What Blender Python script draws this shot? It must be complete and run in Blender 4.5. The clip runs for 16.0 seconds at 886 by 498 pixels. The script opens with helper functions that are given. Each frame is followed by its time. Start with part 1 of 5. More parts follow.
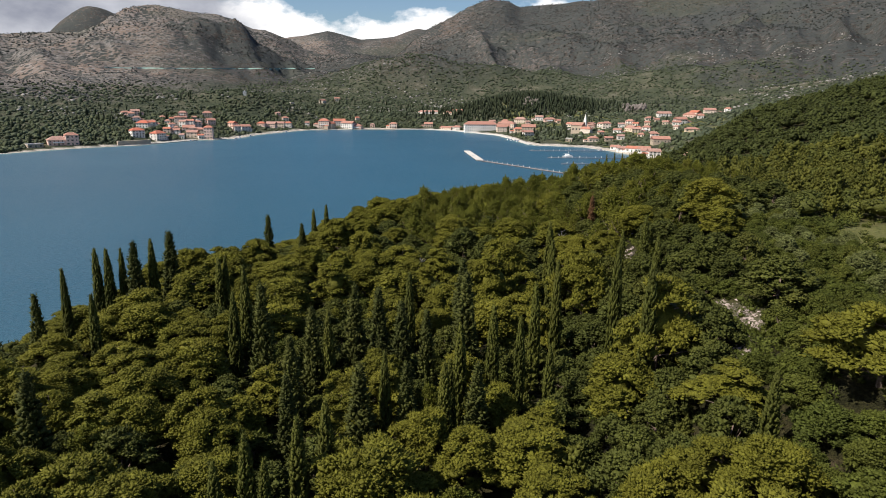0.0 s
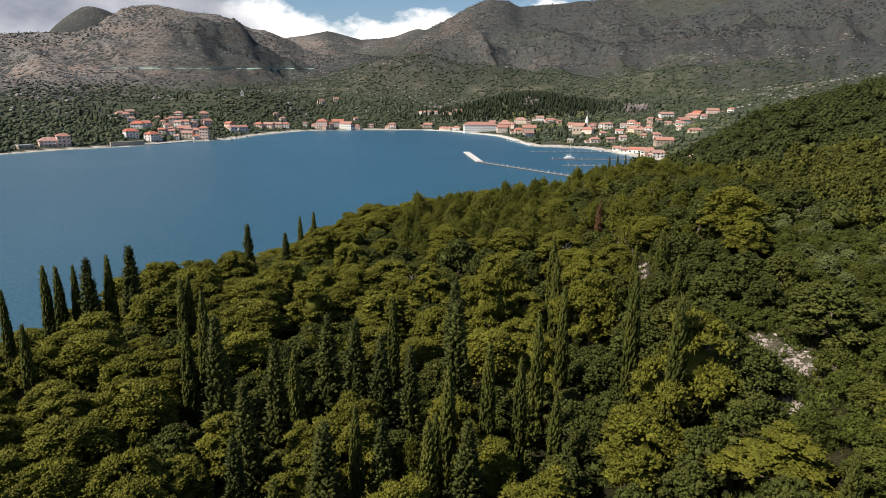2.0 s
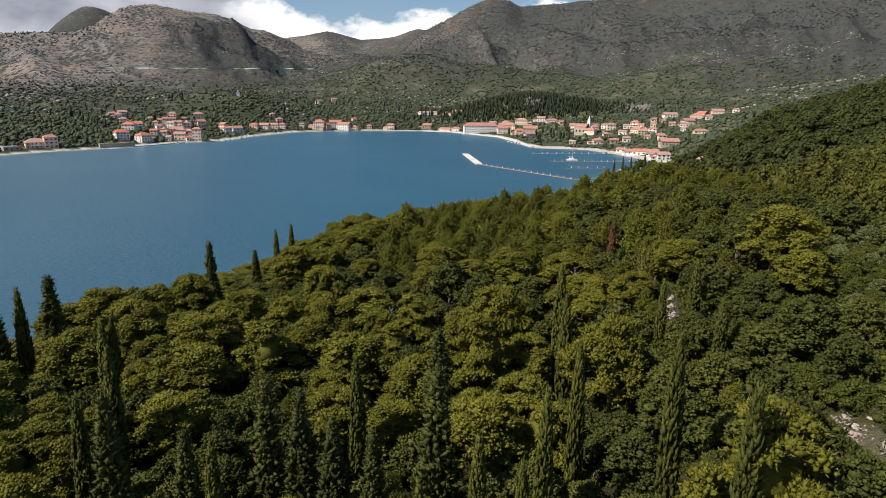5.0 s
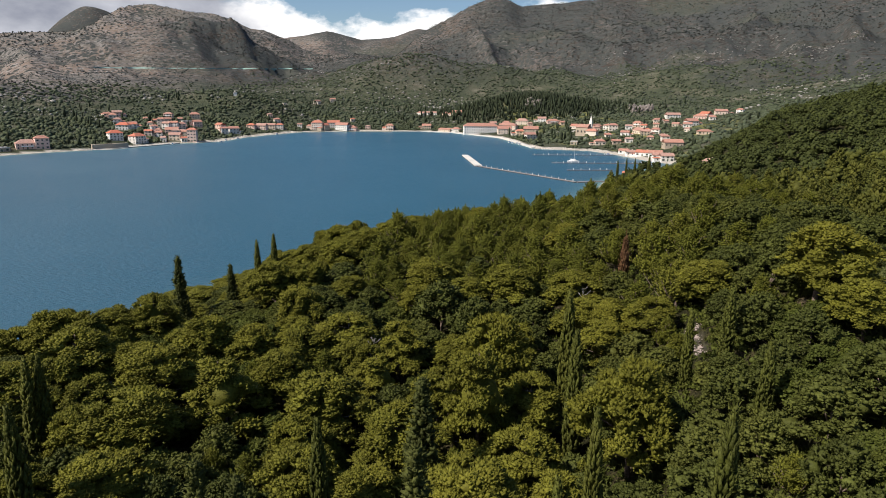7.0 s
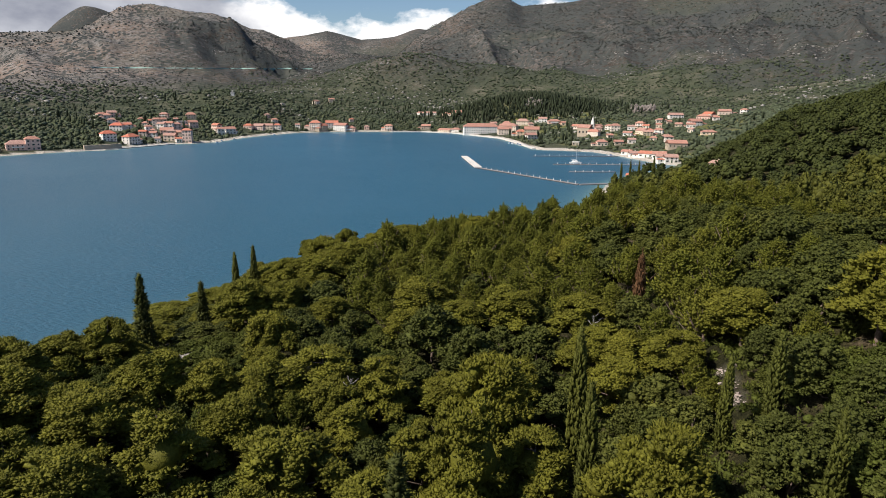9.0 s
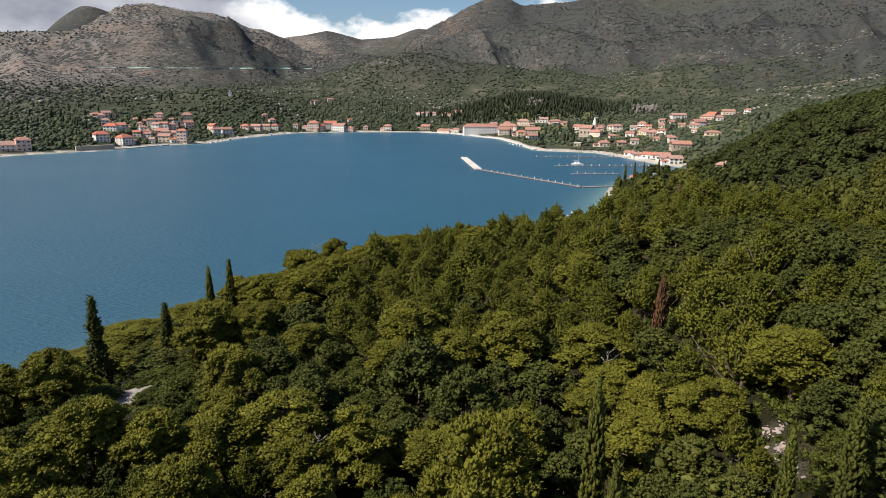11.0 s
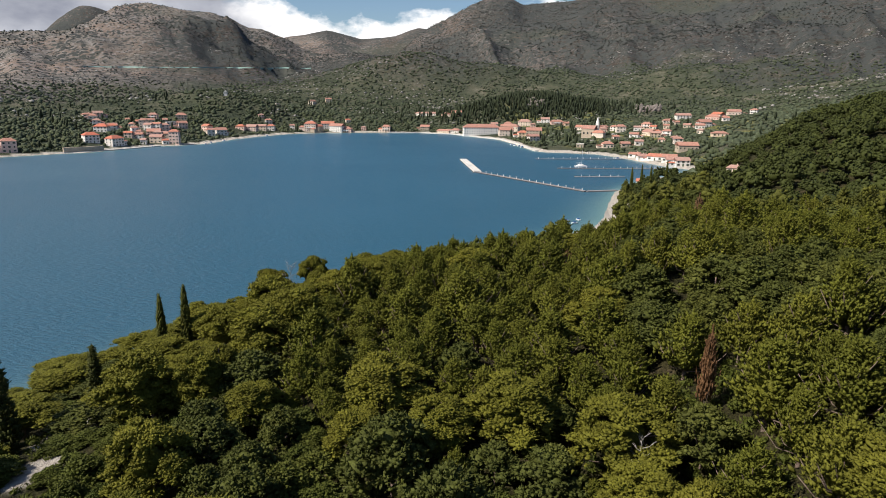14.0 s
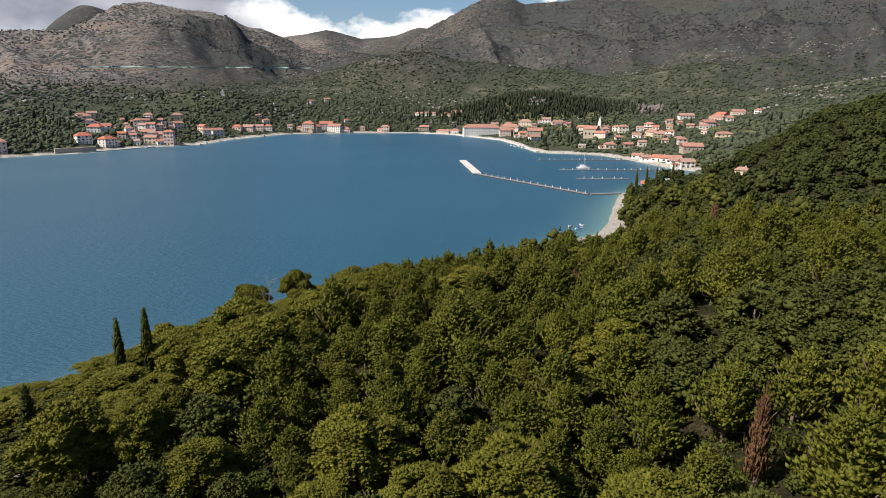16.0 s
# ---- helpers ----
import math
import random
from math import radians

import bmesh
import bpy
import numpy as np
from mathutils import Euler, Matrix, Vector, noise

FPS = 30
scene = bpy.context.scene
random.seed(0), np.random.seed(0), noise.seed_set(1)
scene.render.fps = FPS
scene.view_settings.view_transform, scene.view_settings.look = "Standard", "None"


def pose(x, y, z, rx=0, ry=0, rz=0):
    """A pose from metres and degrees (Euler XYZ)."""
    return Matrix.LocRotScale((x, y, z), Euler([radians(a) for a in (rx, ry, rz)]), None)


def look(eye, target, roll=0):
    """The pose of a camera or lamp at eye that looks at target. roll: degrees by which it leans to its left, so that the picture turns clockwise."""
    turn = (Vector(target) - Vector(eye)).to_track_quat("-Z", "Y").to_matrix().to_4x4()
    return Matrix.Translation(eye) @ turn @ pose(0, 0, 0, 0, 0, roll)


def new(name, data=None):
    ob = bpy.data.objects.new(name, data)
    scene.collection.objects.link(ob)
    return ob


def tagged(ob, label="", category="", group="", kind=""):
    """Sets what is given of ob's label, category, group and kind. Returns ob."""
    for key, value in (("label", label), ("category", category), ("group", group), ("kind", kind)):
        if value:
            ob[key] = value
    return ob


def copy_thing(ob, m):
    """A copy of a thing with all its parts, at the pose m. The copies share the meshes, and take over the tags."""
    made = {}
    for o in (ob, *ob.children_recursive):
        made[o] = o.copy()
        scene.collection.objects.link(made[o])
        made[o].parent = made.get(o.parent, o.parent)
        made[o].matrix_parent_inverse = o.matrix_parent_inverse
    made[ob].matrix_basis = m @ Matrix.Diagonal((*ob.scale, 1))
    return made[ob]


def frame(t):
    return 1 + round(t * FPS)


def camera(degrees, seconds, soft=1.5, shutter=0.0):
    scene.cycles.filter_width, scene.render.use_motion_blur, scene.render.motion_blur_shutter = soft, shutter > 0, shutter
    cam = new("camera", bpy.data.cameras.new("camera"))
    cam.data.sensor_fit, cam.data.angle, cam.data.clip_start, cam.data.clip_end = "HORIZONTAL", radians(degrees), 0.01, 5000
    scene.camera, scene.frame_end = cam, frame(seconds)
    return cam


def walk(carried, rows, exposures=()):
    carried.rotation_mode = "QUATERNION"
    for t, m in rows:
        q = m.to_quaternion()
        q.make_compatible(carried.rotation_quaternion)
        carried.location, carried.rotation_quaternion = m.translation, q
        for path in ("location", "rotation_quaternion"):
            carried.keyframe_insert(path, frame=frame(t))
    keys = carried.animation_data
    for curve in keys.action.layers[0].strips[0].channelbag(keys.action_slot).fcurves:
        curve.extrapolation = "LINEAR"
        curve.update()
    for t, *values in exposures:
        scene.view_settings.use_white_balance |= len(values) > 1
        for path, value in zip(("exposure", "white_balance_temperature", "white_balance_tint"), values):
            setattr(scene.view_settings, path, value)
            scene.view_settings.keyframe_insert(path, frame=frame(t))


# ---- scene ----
cam = camera(70, 16.0, soft=0.45)
EXPOSURE = 0.39
PATH = [
    (0, look((-0.000, 0.000, 53.518), (-101.66, 966.68, -181.43), 0.599)),
    (4, look((0.294, 25.332, 53.146), (-102.99, 992.06, -180.88), 0.591)),
    (8, look((0.392, 50.443, 52.871), (-104.56, 1017.11, -180.66), 0.583)),
    (12, look((0.294, 75.332, 52.692), (-106.37, 1041.83, -180.77), 0.575)),
    (16, look((-0.000, 100.000, 52.611), (-108.43, 1066.22, -181.20), 0.567)),
]
walk(cam, PATH, exposures=[(0, EXPOSURE), (16, EXPOSURE)])

# ------------------------------------------------------------------ sky and sun
SUN_TO = Vector((-0.71, -0.42, 0.88)).normalized()
world = bpy.data.worlds.new("sky")
scene.world = world
world.use_nodes = True
wn = world.node_tree.nodes
wl = world.node_tree.links
wn.clear()


def wnode(kind, **values):
    n = wn.new(kind)
    for key, value in values.items():
        if key in n.inputs:
            n.inputs[key].default_value = value
    return n


def wmath(op, a, b=None, clamp=False):
    n = wn.new("ShaderNodeMath")
    n.operation, n.use_clamp = op, clamp
    for k, v in enumerate((a, b)):
        if v is None:
            continue
        if isinstance(v, (int, float)):
            n.inputs[k].default_value = v
        else:
            wl.new(v, n.inputs[k])
    return n.outputs[0]


sky = wn.new("ShaderNodeTexSky")
sky.sky_type, sky.sun_disc = "NISHITA", False
sky.sun_elevation = math.asin(SUN_TO.z)
sky.sun_rotation = math.atan2(SUN_TO.x, SUN_TO.y)
sky.altitude, sky.air_density, sky.dust_density, sky.ozone_density = 50, 1.2, 0.15, 2.2
coord = wn.new("ShaderNodeTexCoord")
split = wn.new("ShaderNodeSeparateXYZ")
wl.new(coord.outputs["Generated"], split.inputs[0])
# heaped white clouds low over the mountains, and a grey bank to the west
bank_noise = wnode("ShaderNodeTexNoise", Scale=9.0, Detail=7.0, Roughness=0.55)
flat = wn.new("ShaderNodeMapping")
flat.inputs["Scale"].default_value = (1, 1, 1.9)
wl.new(coord.outputs["Generated"], flat.inputs[0])
wl.new(flat.outputs[0], bank_noise.inputs["Vector"])
grey_noise = wnode("ShaderNodeTexNoise", Scale=3.2, Detail=6.0, Roughness=0.55)
wl.new(flat.outputs[0], grey_noise.inputs["Vector"])
low = wmath("MULTIPLY", wmath("SUBTRACT", 0.124, split.outputs["Z"]), 14.0)
heap = wmath("ADD", low, wmath("MULTIPLY", wmath("SUBTRACT", bank_noise.outputs["Fac"], 0.5), 2.6))
heap_mask = wmath("MULTIPLY", heap, 3.5, clamp=True)
west = wmath("MULTIPLY", wmath("SUBTRACT", wmath("MULTIPLY", split.outputs["X"], -1.0), 0.375), 7.0)
grey = wmath("ADD", west, wmath("MULTIPLY", wmath("SUBTRACT", grey_noise.outputs["Fac"], 0.5), 3.0))
grey_mask = wmath("MULTIPLY", grey, 2.2, clamp=True)


def wmix(fac, a, b):
    n = wn.new("ShaderNodeMix")
    n.data_type = "RGBA"
    wl.new(fac, n.inputs["Factor"])
    for v, socket in ((a, n.inputs[6]), (b, n.inputs[7])):
        if isinstance(v, tuple):
            socket.default_value = (*v, 1)
        else:
            wl.new(v, socket)
    return n.outputs[2]


SKY_STRENGTH = 0.050
grey_tone = wmix(wmath("MULTIPLY", wmath("SUBTRACT", bank_noise.outputs["Fac"], 0.35), 2.6, clamp=True), (4.9, 5.2, 6.3), (10.5, 10.7, 11.6))
clear = wn.new("ShaderNodeMix")
clear.data_type, clear.blend_type = "RGBA", "MULTIPLY"
clear.inputs[0].default_value, clear.inputs[7].default_value = 1.0, (1.12, 1.25, 1.48, 1)
wl.new(sky.outputs[0], clear.inputs[6])
with_heap = wmix(heap_mask, clear.outputs[2], (18.5, 18.3, 18.3))
with_grey = wmix(grey_mask, with_heap, grey_tone)
back = wn.new("ShaderNodeBackground")
wl.new(with_grey, back.inputs["Color"])
back.inputs["Strength"].default_value = SKY_STRENGTH
out = wn.new("ShaderNodeOutputWorld")
wl.new(back.outputs[0], out.inputs["Surface"])

sun = new("sun", bpy.data.lights.new("sun", "SUN"))
sun.data.energy, sun.data.angle, sun.data.color = 5.0, radians(0.55), (1.0, 0.935, 0.845)
sun.matrix_world = look((0, 0, 400), Vector((0, 0, 400)) - SUN_TO)

# ------------------------------------------------------------------ lie of the land
def hash2(ix, iy, s):
    n = np.sin(ix * 127.1 + iy * 311.7 + s * 74.7) * 43758.5453
    return n - np.floor(n)


def vnoise(x, y, s=0.0):
    """Smooth value noise, 0 to 1."""
    ix, iy = np.floor(x), np.floor(y)
    fx, fy = x - ix, y - iy
    fx, fy = fx * fx * (3 - 2 * fx), fy * fy * (3 - 2 * fy)
    a, b = hash2(ix, iy, s), hash2(ix + 1, iy, s)
    c, d = hash2(ix, iy + 1, s), hash2(ix + 1, iy + 1, s)
    return (a * (1 - fx) + b * fx) * (1 - fy) + (c * (1 - fx) + d * fx) * fy


def fbm(x, y, octaves=4, s=0.0):
    total, amp = 0.0, 0.5
    for k in range(octaves):
        total = total + amp * vnoise(x * 2 ** k + 17.3 * k, y * 2 ** k - 9.1 * k, s + k)
        amp *= 0.5
    return total / (1 - 0.5 ** octaves)


def ramp(a, b, v):
    u = np.clip((v - a) / (b - a), 0, 1)
    return u * u * (3 - 2 * u)


# the bay's outline: along the wooded headland, then round the town and back along the far shore
HEADLAND = [(-110, -400), (-98, -60), (-93, 60), (-92, 106), (-90, 140), (-85, 175), (-78, 198), (-64, 226), (-44, 256),
            (-14, 290), (12, 325), (27, 345), (34, 353), (41, 376), (50, 422), (58, 460), (68, 484), (84, 515), (112, 556)]
FAR_SHORE = [(137, 590), (119, 617), (99, 679), (79, 718), (26, 733), (10, 783), (0, 833), (-20, 912), (-46, 949), (-95, 1020),
             (-143, 1038), (-186, 1024), (-231, 1016), (-274, 1000), (-315, 963), (-331, 902), (-341, 836), (-338, 760),
             (-350, 733), (-371, 714), (-379, 665), (-388, 631), (-405, 612), (-421, 586), (-433, 560), (-442, 525),
             (-450, 480), (-480, 380), (-540, 200), (-640, -400)]
COAST = np.array(HEADLAND + FAR_SHORE, float)


def inland(x, y):
    """Metres from the waterline: positive on land, negative on water."""
    x, y = np.asarray(x, float), np.asarray(y, float)
    best, odd = np.full(x.shape, 1e18), np.zeros(x.shape, bool)
    for k in range(len(COAST)):
        (ax, ay), (bx, by) = COAST[k], COAST[(k + 1) % len(COAST)]
        dx, dy = bx - ax, by - ay
        u = np.clip(((x - ax) * dx + (y - ay) * dy) / (dx * dx + dy * dy), 0, 1)
        best = np.minimum(best, (x - ax - u * dx) ** 2 + (y - ay - u * dy) ** 2)
        if ay != by:
            odd ^= ((ay > y) != (by > y)) & (x < ax + (y - ay) / (by - ay) * dx)
    return np.where(odd, -1, 1) * np.sqrt(best)


# the main crest, by the bearing in degrees (left of north is negative): distance, height
BEARING = [-60, -40.4, -38.6, -36.4, -35.4, -34.3, -33.4, -32.7, -32.1, -31.0, -29.8, -27.4, -25.0, -23.8, -22.5, -21.5, -19.9, -18.2, -16.3, -13.4, -10.5, -8.5, -6.3, -4.9, -3.5, -2.2, -0.8, 0.4, 2.0, 4.7, 7.3, 9.9, 14.9, 19.5, 23.9, 27.9, 35.0]
CREST_R = [2350, 2350, 2400, 2450, 2500, 2550, 2650, 2750, 2800, 2850, 2850, 2850, 2900, 2920, 2950, 2950, 2900, 2800, 2600, 2450, 2500, 2600, 2750, 2800, 2850, 2850, 2850, 2850, 2850, 2830, 2800, 2770, 2700, 2600, 2450, 2300, 2200]
CREST_H = [330, 221, 239, 250, 262, 289, 330, 363, 392, 408, 414, 403, 402, 386, 352, 349, 300, 246, 217, 206, 213, 291, 375, 422, 462, 481, 479, 451, 456, 471, 467, 471, 483, 460, 426, 391, 439]
BACK_H = [150, 150, 150, 150, 150, 150, 150, 150, 150, 150, 150, 150, 186, 218, 278, 315, 359, 383, 407, 367, 392, 438, 432, 431, 416, 400, 348, 303, 240, 171, 150, 150, 150, 150, 150, 150, 150]


def bump_at(x, y, cx, cy, sx, sy, h):
    return h * np.exp(-((x - cx) / sx) ** 2 - ((y - cy) / sy) ** 2)


def height(x, y):
    x, y = np.asarray(x, float), np.asarray(y, float)
    d = inland(x, y)
    r, bearing = np.hypot(x, y - 50), np.degrees(np.arctan2(x, y - 50))
    # the near headland: a terrace above the shore, a steeper step and a hill to the east
    e = np.maximum(d, 0)
    near = 14.5 * (1 - np.exp(-e / (12 + 31 * ramp(118, 180, y)))) * (1 - 0.5 * ramp(240, 420, y))
    near = near + 16 * ramp(5, 37, x) * (1 - 0.42 * ramp(110, 190, y)) * ramp(0, 45, d)
    near = near + bump_at(x, y, 2, 184, 46, 44, 9.0) * ramp(0, 40, d)
    near = near * (1 - 0.88 * ramp(212, 292, y - 0.5 * np.maximum(x - 20, 0)))
    near = near + bump_at(x, y, 215, 310, 75, 110, 20) + bump_at(x, y, 480, 485, 300, 140, 104) * ramp(0, 90, d) + bump_at(x, y, 330, 190, 170, 150, 16) * ramp(0, 120, d)
    near = near + bump_at(x, y, 490, 800, 150, 115, 48)
    near = np.maximum(near + bump_at(x, y, 116, 466, 34, 52, -10), np.minimum(near, 1.6))
    near = near + 2.4 * (fbm(x / 40, y / 40, 3, 5) - 0.5) * ramp(3, 40, d)
    # the country beyond the bay, rising to the crests
    foot = np.where(y > 500, e, 0)
    rc, hc, hb = np.interp(bearing, BEARING, CREST_R), np.interp(bearing, BEARING, CREST_H), np.interp(bearing, BEARING, BACK_H)
    u = np.clip(foot / np.maximum(rc - (r - foot), 50), 0, 2)
    v = np.minimum(u, 1)
    up = hc * np.where(u < 1, 0.2 * v + 0.8 * v ** 2.4, np.maximum(1 - 1.5 * np.maximum(u - 1, 0) ** 1.3, 0.15))
    up = up + np.minimum(foot * (0.035 + 0.07 * (1 - ramp(-14, -3, bearing))), 42) * (1 - ramp(0.5, 1, u))
    back = hb * ramp(2500, 3700, r) * (1 - 0.7 * ramp(3700, 4600, r))
    far = np.maximum(up, back)
    far = np.maximum(far, bump_at(x, y, -2560, 3840, 430, 430, 574))
    gully = fbm(x / 260 + 3, y / 260, 5, 2)
    ridge = 1 - np.abs(2 * fbm(x / 420, y / 420 + 7, 4, 9) - 1)
    rough = ramp(250, 1100, foot)
    far = far * (1 - 0.05 * rough) + rough * (55 * (gully - 0.5) + 50 * (ridge - 0.75)) * np.where(u < 0.9, 1, 0.55)
    # spurs that run down towards the bay, and the steep-sided one below the great dome
    keep = rough * (1 - ramp(0.70, 0.93, u))
    spur = 1 - np.abs(2 * fbm(bearing / 5.5 + r / 1900 + 4.0, r / 850, 5, 27) - 1)
    far = far + keep * 95 * (spur - 0.74)
    far = far + keep * 105 * np.exp(-((x + 905) / np.where(x < -905, 300, 165)) ** 2 - ((y - 1960) / 300) ** 2)
    for cx, cy, sx, sy, h in ((-225, 1530, 210, 120, 62), (40, 1560, 260, 140, 30), (-456, 1075, 90, 80, 30), (20, 1190, 120, 60, 34), (-1000, 1650, 420, 160, 28),
                              (330, 1400, 200, 120, 30)):
        far = far + bump_at(x, y, cx, cy, sx, sy, h) * ramp(10, 120, foot)
    shelf = 2.2 * (1 - np.exp(-e / 6))
    plain = shelf + far * ramp(5, 60, foot) + bump_at(x, y, 490, 800, 150, 115, 48) + bump_at(x, y, 480, 485, 300, 140, 104) * ramp(0, 90, d)
    mix = ramp(500, 620, y)
    land = near * (1 - mix) + plain * mix
    sea = np.maximum(d * 0.10, -9)
    return np.where(d > 0, land, sea)


# bare pale spots on the headland: x, y, radius
SCREE = [(27.9, 82.3, 1.0), (28.0, 79.6, 1.3), (25.5, 78.6, 0.9), (25.6, 76.6, 1.2), (25.7, 74.4, 0.9), (28.9, 77.0, 1.2), (28.8, 74.6, 1.7), (29.0, 72.0, 1.6),
         (26.2, 71.2, 1.0), (26.0, 69.3, 1.2), (26.1, 67.2, 1.0), (23.2, 121.0, 0.9), (22.9, 118.6, 1.0), (22.5, 116.0, 1.2), (24.8, 129.8, 0.9)]
TRACK = [(-50.2, 140.8, 1.1), (-50.4, 143.0, 1.4), (-51.0, 145.6, 1.4), (-57.6, 153.0, 0.9), (-58.2, 156.5, 0.9), (-57.6, 160.0, 1.1), (-62.5, 167.8, 1.2)]



# ------------------------------------------------------------------ materials
def material(name, rough=0.8, spec=0.3, metal=0.0):
    m = bpy.data.materials.new(name)
    m.use_nodes = True
    b = m.node_tree.nodes["Principled BSDF"]
    b.inputs["Roughness"].default_value = rough
    b.inputs["Specular IOR Level"].default_value = spec
    b.inputs["Metallic"].default_value = metal
    return m, m.node_tree.nodes, m.node_tree.links, b


def noise_node(n, l, vec, scale, detail=4.0, rough=0.55):
    t = n.new("ShaderNodeTexNoise")
    t.inputs["Scale"].default_value, t.inputs["Detail"].default_value, t.inputs["Roughness"].default_value = scale, detail, rough
    l.new(vec, t.inputs["Vector"])
    return t.outputs["Fac"]


def stops(n, l, fac, *rows):
    """A colour ramp; rows of position and colour."""
    r = n.new("ShaderNodeValToRGB")
    e = r.color_ramp.elements
    while len(e) < len(rows):
        e.new(0.5)
    for k, (p, c) in enumerate(rows):
        e[k].position = p
        e[k].color = (*c, 1) if isinstance(c, tuple) else (c, c, c, 1)
    l.new(fac, r.inputs[0])
    return r.outputs[0]


def mix(n, l, fac, a, b, how="MIX"):
    x = n.new("ShaderNodeMix")
    x.data_type, x.blend_type = "RGBA", how
    for v, socket in ((fac, x.inputs[0]), (a, x.inputs[6]), (b, x.inputs[7])):
        if isinstance(v, (int, float)):
            socket.default_value = v
        elif isinstance(v, tuple):
            socket.default_value = (*v, 1)
        else:
            l.new(v, socket)
    return x.outputs[2]


def bumped(n, l, b, fac, strength, distance):
    k = n.new("ShaderNodeBump")
    k.inputs["Strength"].default_value, k.inputs["Distance"].default_value = strength, distance
    l.new(fac, k.inputs["Height"])
    l.new(k.outputs[0], b.inputs["Normal"])


def place(n):
    return n.new("ShaderNodeNewGeometry").outputs["Position"]


TUFT = [4.5, 0.24]


def leaf_material(name, dark, light, tint, dry=None):
    """Foliage: a tone for each tree, patches within the crown, and single sprays."""
    m, n, l, b = material(name, 0.66, 0.12)
    who = n.new("ShaderNodeObjectInfo").outputs["Random"]
    geo = n.new("ShaderNodeNewGeometry")
    island = geo.outputs["Random Per Island"]
    cell = n.new("ShaderNodeTexVoronoi")
    cell.inputs["Scale"].default_value = 0.14
    l.new(geo.outputs["Position"], cell.inputs["Vector"])
    tone = n.new("ShaderNodeSeparateColor")
    l.new(cell.outputs["Color"], tone.inputs[0])
    both = n.new("ShaderNodeMath")
    both.operation = "MULTIPLY_ADD"
    l.new(tone.outputs["Red"], both.inputs[0])
    both.inputs[1].default_value = 0.5
    half = n.new("ShaderNodeMath")
    half.operation = "MULTIPLY"
    l.new(who, half.inputs[0])
    half.inputs[1].default_value = 0.5
    l.new(half.outputs[0], both.inputs[2])
    tree = stops(n, l, both.outputs[0], (0.0, dark), (0.55, light), (1.0, tint))
    spray = stops(n, l, island, (0.0, 0.80), (0.6, 1.0), (1.0, 1.18))
    c = mix(n, l, 1.0, tree, spray, "MULTIPLY")
    patch = stops(n, l, noise_node(n, l, geo.outputs["Position"], 0.35, 3), (0.3, 0.75), (0.7, 1.22))
    c = mix(n, l, 1.0, c, patch, "MULTIPLY")
    tuft_noise = noise_node(n, l, geo.outputs["Position"], TUFT[0], 3, 0.6)
    c = mix(n, l, 1.0, c, stops(n, l, tuft_noise, (0.35, 0.78), (0.50, 0.99), (0.64, 1.16)), "MULTIPLY")
    bumped(n, l, b, tuft_noise, 0.45, TUFT[1])
    if dry:
        spot = stops(n, l, noise_node(n, l, geo.outputs["Position"], 0.16, 2), (0.66, 0.0), (0.8, 0.8))
        c = mix(n, l, spot, c, dry)
    l.new(c, b.inputs["Base Color"])
    b.inputs["Subsurface Weight"].default_value = 0.0
    # thin leaves let some light through
    t = n.new("ShaderNodeBsdfTranslucent")
    l.new(mix(n, l, 1.0, c, (1.0, 1.15, 0.55), "MULTIPLY"), t.inputs["Color"])
    s = n.new("ShaderNodeMixShader")
    s.inputs[0].default_value = 0.07
    l.new(b.outputs[0], s.inputs[1])
    l.new(t.outputs[0], s.inputs[2])
    l.new(s.outputs[0], n["Material Output"].inputs["Surface"])
    return m


PINE = leaf_material("pine needles", (0.101, 0.099, 0.013), (0.122, 0.118, 0.015), (0.145, 0.136, 0.018))
YOUNG_PINE = leaf_material("young pine needles", (0.084, 0.091, 0.012), (0.103, 0.107, 0.014), (0.124, 0.122, 0.017))
CYPRESS = leaf_material("cypress scales", (0.052, 0.058, 0.011), (0.068, 0.073, 0.013), (0.086, 0.088, 0.016))
DARK_CYPRESS = leaf_material("dark cypress boughs", (0.042, 0.049, 0.013), (0.058, 0.064, 0.015), (0.078, 0.082, 0.019))
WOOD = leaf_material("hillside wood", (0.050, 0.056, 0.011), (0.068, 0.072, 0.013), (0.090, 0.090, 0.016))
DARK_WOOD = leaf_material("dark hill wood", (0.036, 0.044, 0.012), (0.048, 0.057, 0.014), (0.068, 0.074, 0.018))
OAK = leaf_material("broad leaves", (0.050, 0.058, 0.013), (0.068, 0.076, 0.016), (0.094, 0.097, 0.020))
SHRUB = leaf_material("shrub leaves", (0.050, 0.062, 0.012), (0.070, 0.081, 0.014), (0.095, 0.099, 0.019))
OLIVE = leaf_material("olive leaves", (0.098, 0.110, 0.036), (0.122, 0.134, 0.046), (0.140, 0.148, 0.054))
DEAD = leaf_material("dead brown needles", (0.115, 0.060, 0.030), (0.14, 0.075, 0.036), (0.13, 0.095, 0.060))
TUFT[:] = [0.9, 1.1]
# distance haze is put into this leaf colour: paler and bluer
HAZY_LEAF = leaf_material("hazy distant woods", (0.060, 0.074, 0.044), (0.078, 0.093, 0.053), (0.104, 0.114, 0.068))
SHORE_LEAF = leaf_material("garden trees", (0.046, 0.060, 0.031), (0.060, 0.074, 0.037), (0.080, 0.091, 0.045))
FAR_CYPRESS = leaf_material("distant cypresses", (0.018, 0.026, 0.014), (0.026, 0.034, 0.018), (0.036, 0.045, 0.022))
# hill bushes greyed the same way, with the haze in their tones
HAZY_HILL_LEAF = leaf_material("hazy hill scrub", (0.042, 0.047, 0.043), (0.056, 0.061, 0.054), (0.074, 0.077, 0.064))


